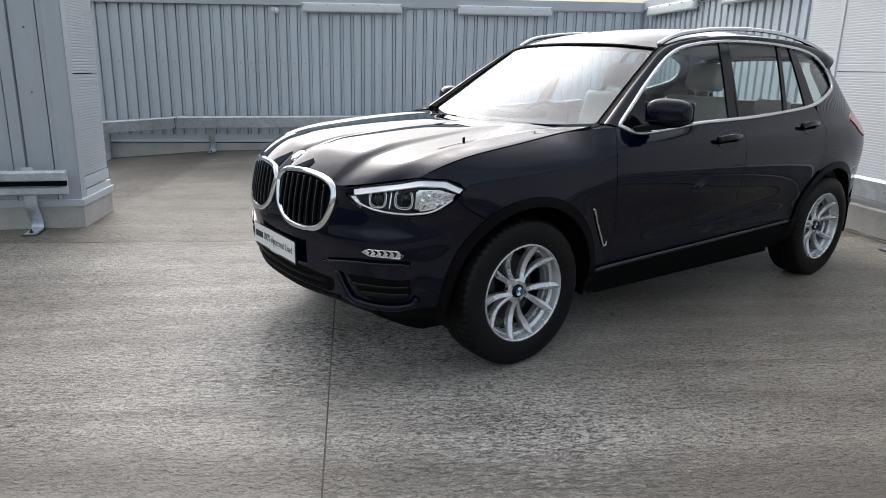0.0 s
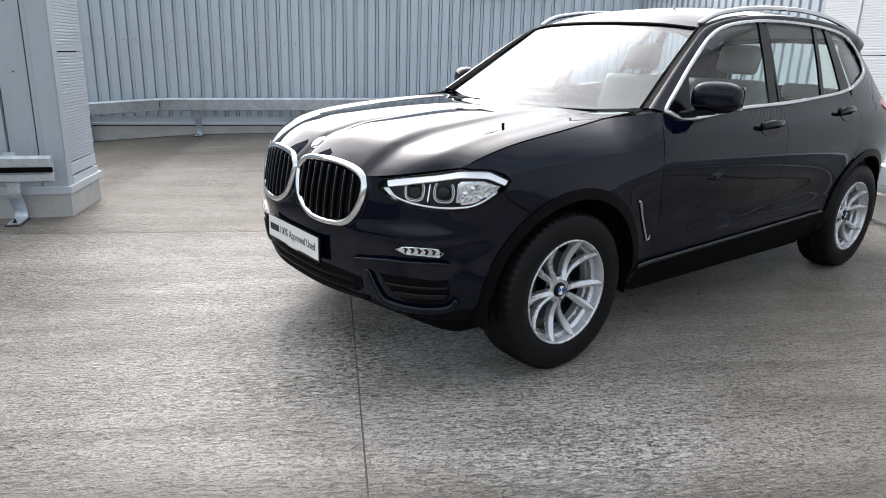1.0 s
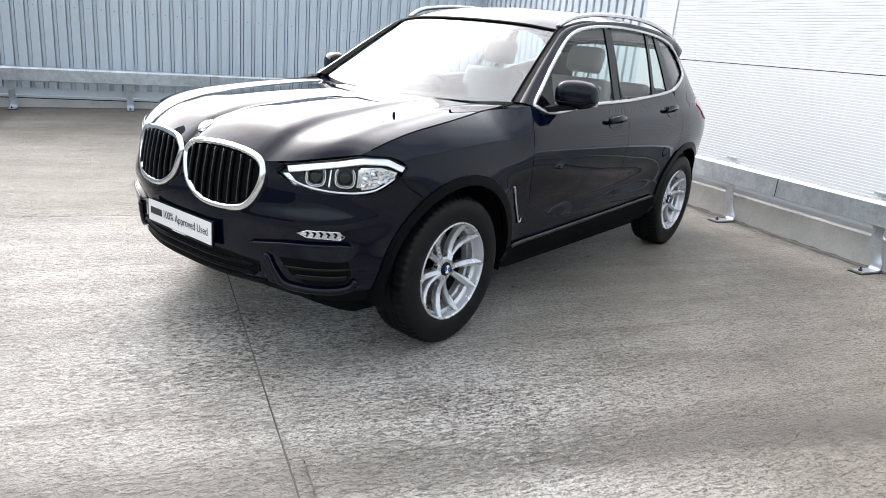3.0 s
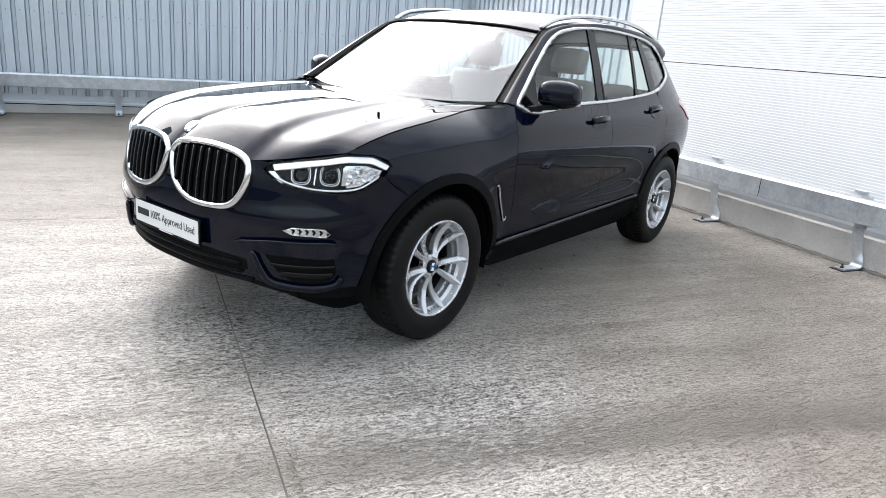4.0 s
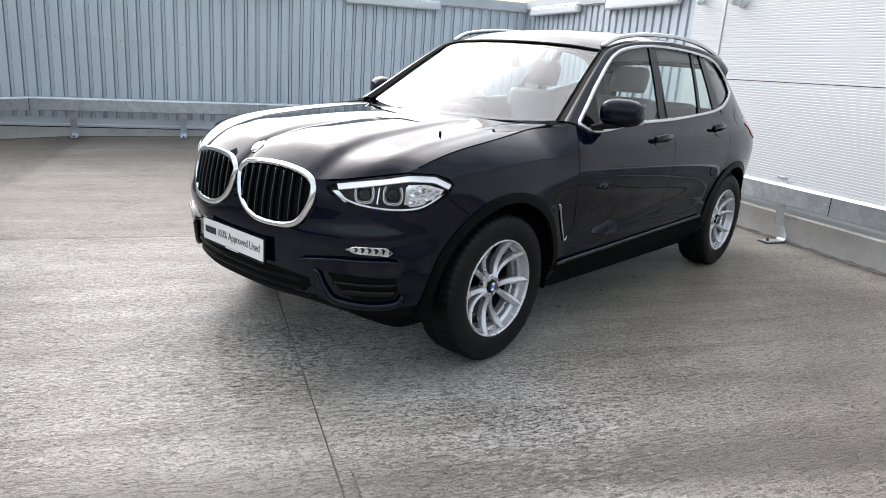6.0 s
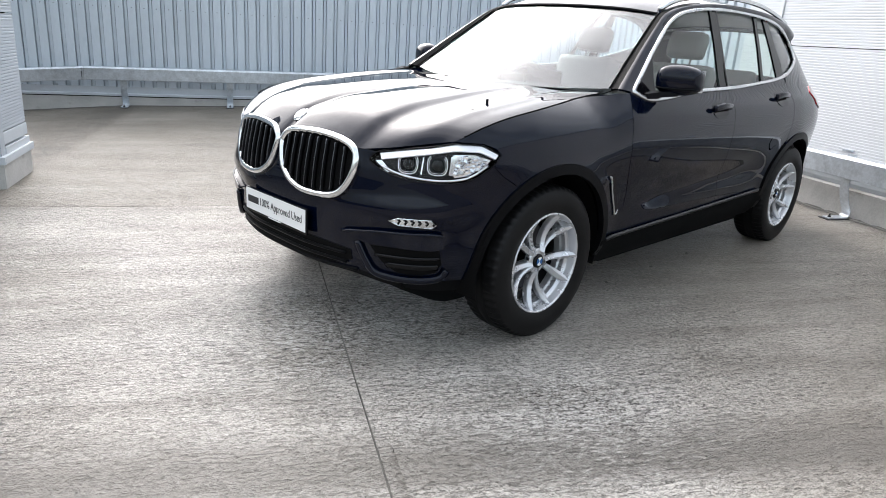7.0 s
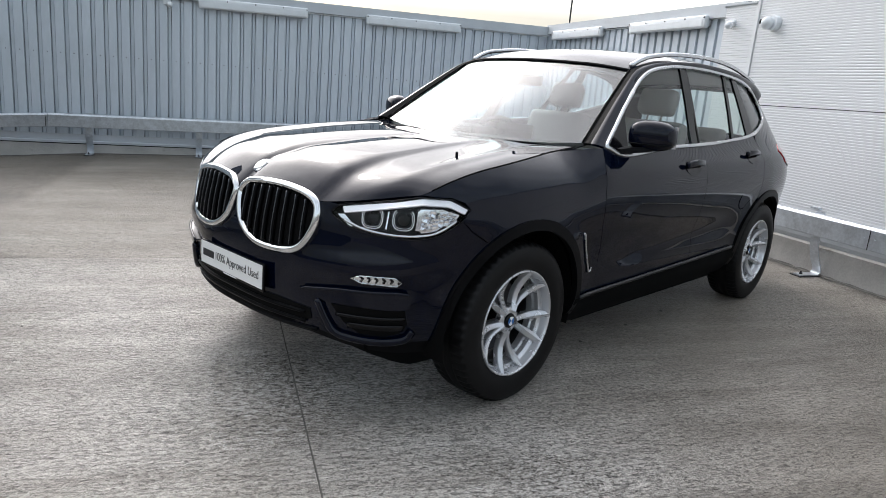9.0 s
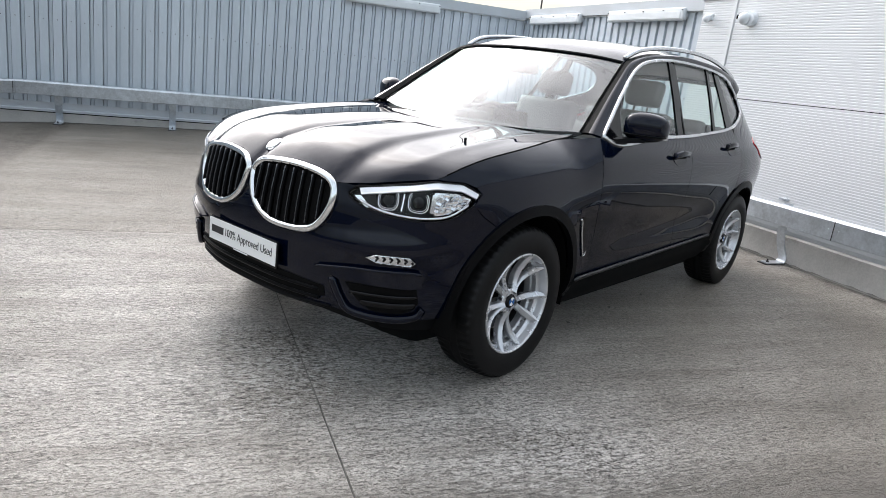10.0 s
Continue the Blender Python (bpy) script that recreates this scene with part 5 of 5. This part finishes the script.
# ---- headlamps ----
LAMP = [tuple(q) for q in LAMP_LOW] + LAMP_TOP[1:-1]
for side in (1, -1):
    lamp = panel("headlamp", LAMP, LAMP_BLACK, car, off=-0.050, gap=0.0, depth=0.002, side=side, label="clear led headlamp with twin round projectors")
    panel("lamp_lens", LAMP, CLEAR, lamp, off=0.0, gap=0.003, depth=0.004, side=side)
    strip("lamp_rim", LAMP, GLOSS_BLACK, lamp, side, -0.004, oval(0.003, 0.003, 6), closed=True)
    brow = [(.585, .868), (.713, .893), (.82, .909), (.915, .927), (1.035, .923), (1.112, .888)]
    deep = skin(*np.array(brow).T, -0.006)
    lip = skin(*np.array([(.600, .846), (.69, .864), (.80, .884), (.92, .904), (1.025, .900), (1.092, .872)]).T, 0.004)
    k = np.array([side, 1, 1])
    sheet("light_guide", coons(deep * k, lip * k, [deep[0] * k, lip[0] * k], [deep[-1] * k, lip[-1] * k], 24, 4), LED_WHITE, lamp, depth=0.006, label="white daylight strip", up=(0, -0.5, 1))
    panel("side_reflector", [(.91, .892), (1.01, .890), (1.085, .866), (1.065, .842), (.985, .800), (.92, .793), (.90, .83)], REFLECTOR, lamp, off=-0.024, gap=0.0, depth=0.01, side=side, label="silver faceted reflector")
    random.seed(3)
    for row in range(5):
        for col in range(6):
            p, z = 0.925 + 0.024 * col + 0.004 * row, 0.812 + 0.016 * row + 0.004 * col
            if z < 0.884 - 0.25 * max(0, p - 1.02) and z > 0.796 + 0.45 * max(0, p - 0.985):
                c = skin([p], [z], -0.020)[0]
                bm = bmesh.new()
                add_box(bm, (-0.010, -0.008, -0.006), (0.010, 0.008, 0.006), Matrix.Translation((c[0] * side, c[1], c[2])) @ Matrix.Rotation(random.uniform(-0.7, 0.7), 4, "X") @ Matrix.Rotation(random.uniform(-0.9, 0.9), 4, "Z"), 0.002)
                part("facet", bm, REFLECTOR, lamp)
    strip("low_trim", spline([(.59, .822), (.69, .795), (.80, .784), (.906, .784), (.985, .797), (1.07, .845)], 5), CHROME, lamp, side, -0.012, oval(0.006, 0.005, 6))
    panel("inner_flash", [(.562, .838), (.592, .842), (.645, .803), (.625, .798)], REFLECTOR, lamp, off=-0.014, gap=0, depth=0.004, side=side)
    for p, z in ((.714, .842), (.842, .844)):
        c, o = skin([p], [z], -0.028)[0], skin([p], [z], 0.0)[0]
        n = Vector(o - c).normalized()
        rot = n.to_track_quat("Z", "Y").to_matrix().to_4x4()
        flip = Matrix.Diagonal((side, 1, 1, 1))
        bm = bmesh.new()
        bmesh.ops.create_uvsphere(bm, u_segments=20, v_segments=12, radius=0.025)
        bmesh.ops.scale(bm, vec=(1, 1, 0.6), verts=bm.verts)
        bmesh.ops.transform(bm, matrix=flip @ Matrix.Translation(c) @ rot, verts=bm.verts)
        part("projector", bm, GLOSS_BLACK, lamp, "round dark projector lens", smooth=True)
        # a light ring that is open at its top, in two thin lines
        for wide, tall, thick in ((0.040, 0.040, 0.0021), (0.034, 0.033, 0.0011)):
            bm = bmesh.new()
            turn = np.linspace(radians(128), radians(412), 30)
            loop = [flip @ (Matrix.Translation(c + np.array(n) * 0.010) @ rot @ Vector((wide * math.copysign(abs(math.cos(a)) ** 0.7, math.cos(a)), tall * math.copysign(abs(math.sin(a)) ** 0.7, math.sin(a)), 0))) for a in turn]
            add_sweep(bm, loop, oval(thick, thick, 6), up=tuple(flip @ n))
            part("projector_ring", bm, LAMP_SILVER, lamp, smooth=True)
    for p0, p1 in ((.770, .782), (.893, .918)):
        panel("lamp_divider", [(p0, .806), (p0 + 0.006, .868 + 0.1 * (p0 - .765)), (p1, .870 + 0.1 * (p1 - .765)), (p1 - 0.006, .802)], REFLECTOR, lamp, off=-0.022, gap=0, depth=0.012, side=side)
    # fog lamp
    fog = panel("fog_lamp", [(.662, .611), (.70, .622), (.828, .625), (.850, .608), (.835, .593), (.702, .596)], REFLECTOR, car, off=0.003 if side > 0 else -0.006, gap=0.0, depth=0.01, side=side, label="slim clear fog lamp")
    strip("fog_surround", [(.662, .611), (.70, .624), (.828, .627), (.852, .608), (.835, .591), (.702, .594)], CHROME, fog, side, 0.005 if side > 0 else -0.008, oval(0.0025, 0.004, 6), closed=True)
    for p in np.linspace(.70, .84, 6):
        strip("facet", [(p, .602), (p + 0.008, .612), (p - 0.003, .622)], GLOSS_BLACK, fog, side, 0.004 if side > 0 else -0.008, oval(0.005, 0.005, 5))
    panel("fog_lens", [(.659, .611), (.70, .625), (.829, .628), (.854, .608), (.836, .590), (.702, .593)], CLEAR, fog, off=0.010 if side > 0 else -0.003, gap=0.0, depth=0.008, side=side)

# ---- grille ----
KIDNEY = spline([(.022, .826), (.034, .868), (.09, .893), (.26, .902), (.41, .888), (.470, .857), (.477, .79), (.44, .714), (.388, .674), (.29, .661), (.16, .672), (.06, .73)], 6, closed=True)


def span_at(loop, p):
    z = [a[1] + (b[1] - a[1]) * (p - a[0]) / (b[0] - a[0]) for a, b in zip(loop, np.roll(loop, -1, 0)) if (a[0] - p) * (b[0] - p) < 0]
    return min(z), max(z)


for side in (1, -1):
    # a near-black sheet on the skin paints the shaded depth behind the bars
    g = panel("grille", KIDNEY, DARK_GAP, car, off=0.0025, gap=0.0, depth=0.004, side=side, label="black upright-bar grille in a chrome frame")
    strip("grille_frame", KIDNEY, CHROME, g, side, 0.006, [(-0.021, -0.010), (0.010, -0.010), (0.013, 0.004), (0.008, 0.014), (-0.003, 0.018), (-0.017, 0.010)], closed=True, label="broad chrome frame")
    for p in np.linspace(.075, .425, 8):
        lo, hi = span_at(KIDNEY, p)
        up_line = [(p, z) for z in np.linspace(lo + 0.018, hi - 0.014, 12)]
        strip("bar", up_line, TRIM, g, side, 0.010, [(-0.0065, -0.008), (0.0065, -0.008), (0.0045, 0.009), (-0.0045, 0.009)])
        strip("bar_edge", up_line, BAR_EDGE, g, side, 0.020, [(-0.0035, -0.003), (0.0035, -0.003), (0.0015, 0.003), (-0.0015, 0.003)])

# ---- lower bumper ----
# the opening is a sheet with its inner shade in the colour
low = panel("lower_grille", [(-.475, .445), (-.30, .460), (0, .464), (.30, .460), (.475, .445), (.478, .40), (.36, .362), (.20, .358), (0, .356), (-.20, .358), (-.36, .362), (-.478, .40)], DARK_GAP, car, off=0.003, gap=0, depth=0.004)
for z in (.385, .425):
    strip("bar", [(p, z) for p in np.linspace(-.45, .45, 30)], TRIM, low, 1, 0.006, oval(0.008, 0.006, 8))
strip("skid_trim", [(p, .347 + 0.008 * min(1, abs(p) / .5) ** 2) for p in np.linspace(-.50, .50, 40)], TRIM, car, 1, 0.002, oval(0.009, 0.008, 8))
for side in (1, -1):
    panel("lower_apron", [(.46, .352), (.72, .349), (1.075, .352), (1.085, .215), (.98, .200), (.84, .222), (.70, .268), (.56, .318)], FRIT, car, off=-0.014, gap=0, depth=0.02, side=side)
    # a near-black sheet paints the shade inside the duct
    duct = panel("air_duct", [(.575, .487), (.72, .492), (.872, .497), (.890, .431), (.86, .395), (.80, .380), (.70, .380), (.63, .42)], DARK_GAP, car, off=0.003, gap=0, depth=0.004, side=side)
    strip("duct_blade", [(p, .415 + 0.03 * (p - .66)) for p in np.linspace(.65, .872, 14)], GLOSS_BLACK, duct, side, 0.008, oval(0.014, 0.006, 8))
    strip("duct_blade", [(p, .452 + 0.03 * (p - .6)) for p in np.linspace(.60, .875, 14)], GLOSS_BLACK, duct, side, 0.008, oval(0.008, 0.006, 8))
    panel("duct_brow", [(.437, .531), (.609, .556), (.72, .563), (.834, .568), (.883, .561), (.890, .503), (.838, .497), (.636, .500), (.55, .497)], PAINT, car, off=0.016, gap=0, depth=0.03, side=side)
    strip("brow_edge", spline([(.440, .530), (.609, .555), (.72, .562), (.834, .567), (.880, .561)], 6), PAINT, car, side, 0.017, oval(0.006, 0.006, 8))
    strip("duct_edge", spline([(.515, .495), (.548, .425), (.59, .370), (.681, .357), (.80, .358), (.887, .372), (.915, .403)], 6), PAINT, car, side, 0.006, oval(0.018, 0.016, 8))

# ---- plate, badge, wipers ----
plate = tagged(part("number_plate", (lambda bm: (add_box(bm, (-.262, -.872, .466), (.262, -.860, .584), bevel=0.003), bm)[1])(bmesh.new()), GLOSS_BLACK, car), "white show plate in a black holder")
boxes("plate_face", PLATE, plate, [((-.256, -.8755, .478), (.256, -.8725, .578))])
boxes("plate_mount", TRIM, plate, [((-.20, -.861, .48), (.20, -.82, .57))])


def lettering(words, size, at, width, parent):
    c = bpy.data.curves.new("lettering", "FONT")
    c.body, c.size, c.align_x, c.align_y, c.extrude = words, size, "LEFT", "CENTER", 0.0006
    tmp = new("lettering", c)
    bpy.context.view_layer.update()
    me = bpy.data.meshes.new_from_object(tmp.evaluated_get(bpy.context.evaluated_depsgraph_get()))
    bpy.data.objects.remove(tmp)
    xs = [v.co.x for v in me.vertices]
    k = width / (max(xs) - min(xs))
    x0 = min(xs)
    for v in me.vertices:
        v.co = (at[0] + (v.co.x - x0) * k, at[1] - v.co.z, at[2] + v.co.y)
    me.materials.append(INK)
    ob = new("lettering", me)
    ob.parent = parent
    return ob


boxes("brand_bar", INK, plate, [((-.236, -.877, .514), (-.140, -.8755, .546))])
lettering("100% Approved Used", 0.052, (-.122, -.8760, .530), .352, plate)
boxes("dealer_bar", LED_WHITE, plate, [((-.06, -.8735, .469), (.05, -.872, .4745))])
# the round badge lies on the bonnet above the grille
mid_row = whole[len(whole) // 2]
at = int(np.argmin(np.abs(mid_row[:, 1] + 0.735)))
tilt = math.atan2(mid_row[at + 1][2] - mid_row[at - 1][2], mid_row[at + 1][1] - mid_row[at - 1][1])
seat_of_badge = Matrix.Translation(mid_row[at] + np.array([0, 0, 0.004])) @ Matrix.Rotation(tilt, 4, "X")
bm = bmesh.new()
bmesh.ops.create_uvsphere(bm, u_segments=32, v_segments=12, radius=0.041)
bmesh.ops.scale(bm, vec=(1, 1, 0.16), verts=bm.verts)
bmesh.ops.transform(bm, matrix=seat_of_badge @ Matrix.Translation((0, 0, 0.002)), verts=bm.verts)
badge = part("bonnet_badge", bm, CHROME, car, "round silver bonnet badge", smooth=True)
bm = bmesh.new()
bmesh.ops.create_cone(bm, cap_ends=True, segments=28, radius1=0.031, radius2=0.030, depth=0.004, matrix=seat_of_badge @ Matrix.Translation((0, 0, 0.0085)))
part("badge_face", bm, PLATE, badge)
cowl = np.array([[(x, y + d * 0.16, z - 0.012 + d * 0.028) for d in np.linspace(0, 1, 4)] for x, y, z in np.vstack([rear_line[::-1] * np.array([-1, 1, 1]), rear_line[1:]])])
sheet("cowl", cowl, TRIM, car, depth=0.004)
for x0, x1, y0 in ((0.55, -0.02, 0.56), (-0.15, -0.62, 0.50)):
    bm = bmesh.new()
    add_sweep(bm, [(x0, y0 + 0.0, 1.100), ((x0 + x1) / 2, y0 - 0.05, 1.104), (x1, y0 - 0.05, 1.098)], oval(0.005, 0.006, 6))
    part("wiper", bm, TRIM, car, smooth=True)

# ---- cabin ----
boxes("cabin_floor", CABIN, car, [((-.80, .5, .44), (.80, 3.5, .47)), ((-.82, .5, .47), (-.78, 3.4, 1.02)), ((.78, .5, .47), (.82, 3.4, 1.02)), ((-.14, .9, .47), (.14, 2.0, .72))])
bm = bmesh.new()
add_extrude(bm, [(.56, .9), (1.0, .85), (1.12, .93), (1.10, 1.03), (.98, 1.085), (.62, 1.095), (.52, 1.05)], (-.80, 0, 0), (0, 1, 0), (0, 0, 1), (1.60, 0, 0))
part("dashboard", bm, CABIN, car, "dark dashboard")
boxes("instrument_hood", CABIN, car, [((-.55, .84, 1.04), (-.20, 1.08, 1.135))], bevel=0.03)
boxes("centre_screen", GLOSS_BLACK, car, [((-.13, 1.00, 1.06), (.13, 1.02, 1.17))], bevel=0.006)
bm = bmesh.new()
m = Matrix.Translation((-.37, 1.22, 1.02)) @ Matrix.Rotation(radians(62), 4, "X")
add_sweep(bm, [m @ Vector((0.185 * math.cos(a), 0.185 * math.sin(a), 0)) for a in np.linspace(0, 2 * math.pi, 36, endpoint=False)], oval(0.017, 0.015, 8), closed=True, up=tuple(m.to_3x3() @ Vector((0, 0, 1))))
wheel_ring = part("steering_wheel", bm, CABIN, car, smooth=True)
bm = bmesh.new()
add_box(bm, (-.17, -.03, -.03), (.17, .03, .0), m, 0.01)
add_box(bm, (-.07, -.07, -.035), (.07, .06, .012), m, 0.02)
part("spokes", bm, CABIN, wheel_ring)


def seat(x, y, wide, label, rests, tall=0.58):
    back = Matrix.Translation((x, y + 0.46, 0.70)) @ Matrix.Rotation(radians(-18), 4, "X")
    bm = bmesh.new()
    add_box(bm, (x - wide / 2, y - 0.06, 0.52), (x + wide / 2, y + 0.48, 0.72), bevel=0.06)
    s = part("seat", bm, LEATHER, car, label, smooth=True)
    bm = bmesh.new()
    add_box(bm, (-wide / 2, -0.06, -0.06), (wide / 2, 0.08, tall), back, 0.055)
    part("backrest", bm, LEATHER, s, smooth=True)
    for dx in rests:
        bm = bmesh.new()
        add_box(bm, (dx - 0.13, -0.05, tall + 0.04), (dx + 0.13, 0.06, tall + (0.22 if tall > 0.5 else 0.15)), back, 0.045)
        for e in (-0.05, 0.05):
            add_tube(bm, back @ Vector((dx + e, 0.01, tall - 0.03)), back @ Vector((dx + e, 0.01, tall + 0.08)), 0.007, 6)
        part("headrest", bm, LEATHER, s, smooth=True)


seat(0.37, 1.38, 0.50, "pale beige leather front seat", (0,))
seat(-0.37, 1.38, 0.50, "pale beige leather front seat", (0,))
seat(0.0, 2.28, 1.25, "pale beige leather rear bench", (-.40, .40), 0.40)
boxes("inner_mirror", GLOSS_BLACK, car, [((-.11, 1.06, 1.40), (.11, 1.085, 1.46))], bevel=0.012)
boxes("mirror_mount", LINING, car, [((-.05, 1.05, 1.46), (.05, 1.10, 1.525))], bevel=0.012)
lining = coons(screen_top + np.array([0, .02, -.03]), roof_back + np.array([0, -.05, -.04]), roof_side + np.array([0, 0, -.035]), np.array(mirrored(roof_side)) + np.array([0, 0, -.035]), 10, 12)
sheet("roof_lining", lining, LINING, car, depth=0.004, up=(0, 0, -1))
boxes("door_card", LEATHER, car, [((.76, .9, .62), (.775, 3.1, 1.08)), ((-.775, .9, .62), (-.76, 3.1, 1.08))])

# ---- loose bits on the deck ----
random.seed(5)
for k, (x, y, r) in enumerate([(.399, -.829, .010), (.692, .93, .013), (.694, 1.44, .012), (.684, 1.94, .012), (2.3, .9, .006), (1.9, -.3, .005), (-1.1, -1.4, .006), (.9, 2.2, .007)]):
    bm = bmesh.new()
    bmesh.ops.create_icosphere(bm, subdivisions=1, radius=r)
    for v in bm.verts:
        v.co *= 0.7 + 0.5 * random.random()
        v.co.z = abs(v.co.z) * 0.7 if v.co.z > 0 else v.co.z * 0.2
    ob = part("pebble", bm, DIRT)
    ob.location = (x, y, r * 0.1)
    tagged(ob, "small dark grit stone lying on the deck", "stone", "grit on the deck")


# a thin later pour with a wavy lip, and cracks by the service core
bm = bmesh.new()
lip = [(u, 1.86 + 0.11 * (u - 0.4) + 0.03 * math.sin(6.5 * u + 0.4) + 0.018 * math.sin(15.0 * u) + 0.012 * math.sin(31.0 * u + 1.0) - 0.22 * max(0.0, 0.2 - u)) for u in np.linspace(-0.44, 4.2, 160)]
near = [U * u + V * v for u, v in lip]
top = [bm.verts.new((q.x, q.y, 0.016 + 0.003 * math.sin(k * 0.9))) for k, q in enumerate(near)]
low = [bm.verts.new((q.x - V.x * 0.005, q.y - V.y * 0.005, -0.002)) for q in near]
far = [bm.verts.new((q.x + V.x * 1.6, q.y + V.y * 1.6, 0.016)) for q in near]
for k in range(len(near) - 1):
    bm.faces.new((low[k], low[k + 1], top[k + 1], top[k]))
    bm.faces.new((top[k], top[k + 1], far[k + 1], far[k]))
part("pour", bm, CONCRETE, floor)
bm = bmesh.new()
rows = [[bm.verts.new((q.x - V.x * e, q.y - V.y * e, z)) for e, z in ((0.004, 0.006), (0.012 + 0.008 * math.sin(k * 1.7), 0.0025))] for k, q in enumerate(near)]
for r, s in zip(rows, rows[1:]):
    bm.faces.new((r[0], r[1], s[1], s[0]))
part("dirt_line", bm, DIRT, floor)


def crack(points, width):
    bm = bmesh.new()
    line = spline(points, 7)
    random.seed(int(abs(points[0][0]) * 100))
    rows = []
    for k, (x, y) in enumerate(line):
        w = width * (0.4 + random.random()) * (1 - 0.7 * k / len(line))
        x, y = x + random.uniform(-0.02, 0.02), y + random.uniform(-0.02, 0.02)
        z = deck_height(x, y) + 0.004
        rows.append((bm.verts.new((x - w * U.x, y - w * U.y, z)), bm.verts.new((x + w * U.x, y + w * U.y, z))))
    for a, b in zip(rows, rows[1:]):
        bm.faces.new((a[0], a[1], b[1], b[0]))
    part("crack", bm, DIRT, floor)


crack([(-4.10, -0.98), (-4.30, -0.88), (-4.55, -0.70), (-4.87, -0.62), (-5.10, -0.44), (-5.42, -0.36)], 0.009)
crack([(-4.55, -0.70), (-4.62, -0.86), (-4.85, -0.98)], 0.006)
crack([(-4.87, -0.62), (-5.05, -0.72), (-5.35, -0.62)], 0.006)
crack([(-2.9, -1.75), (-2.7, -1.55), (-2.72, -1.40)], 0.003)

# grey filler in the joint that runs under the car
bm = bmesh.new()
rows = []
for v in np.linspace(-1.6, 9.0, 30):
    q = U * -0.49 + V * v
    z = deck_height(q.x, q.y) - 0.006
    rows.append([bm.verts.new((q.x + U.x * e, q.y + U.y * e, z)) for e in (-0.0045, 0.0045)])
for r, s in zip(rows, rows[1:]):
    bm.faces.new((r[0], r[1], s[1], s[0]))
part("joint_filler", bm, DIRT, floor)
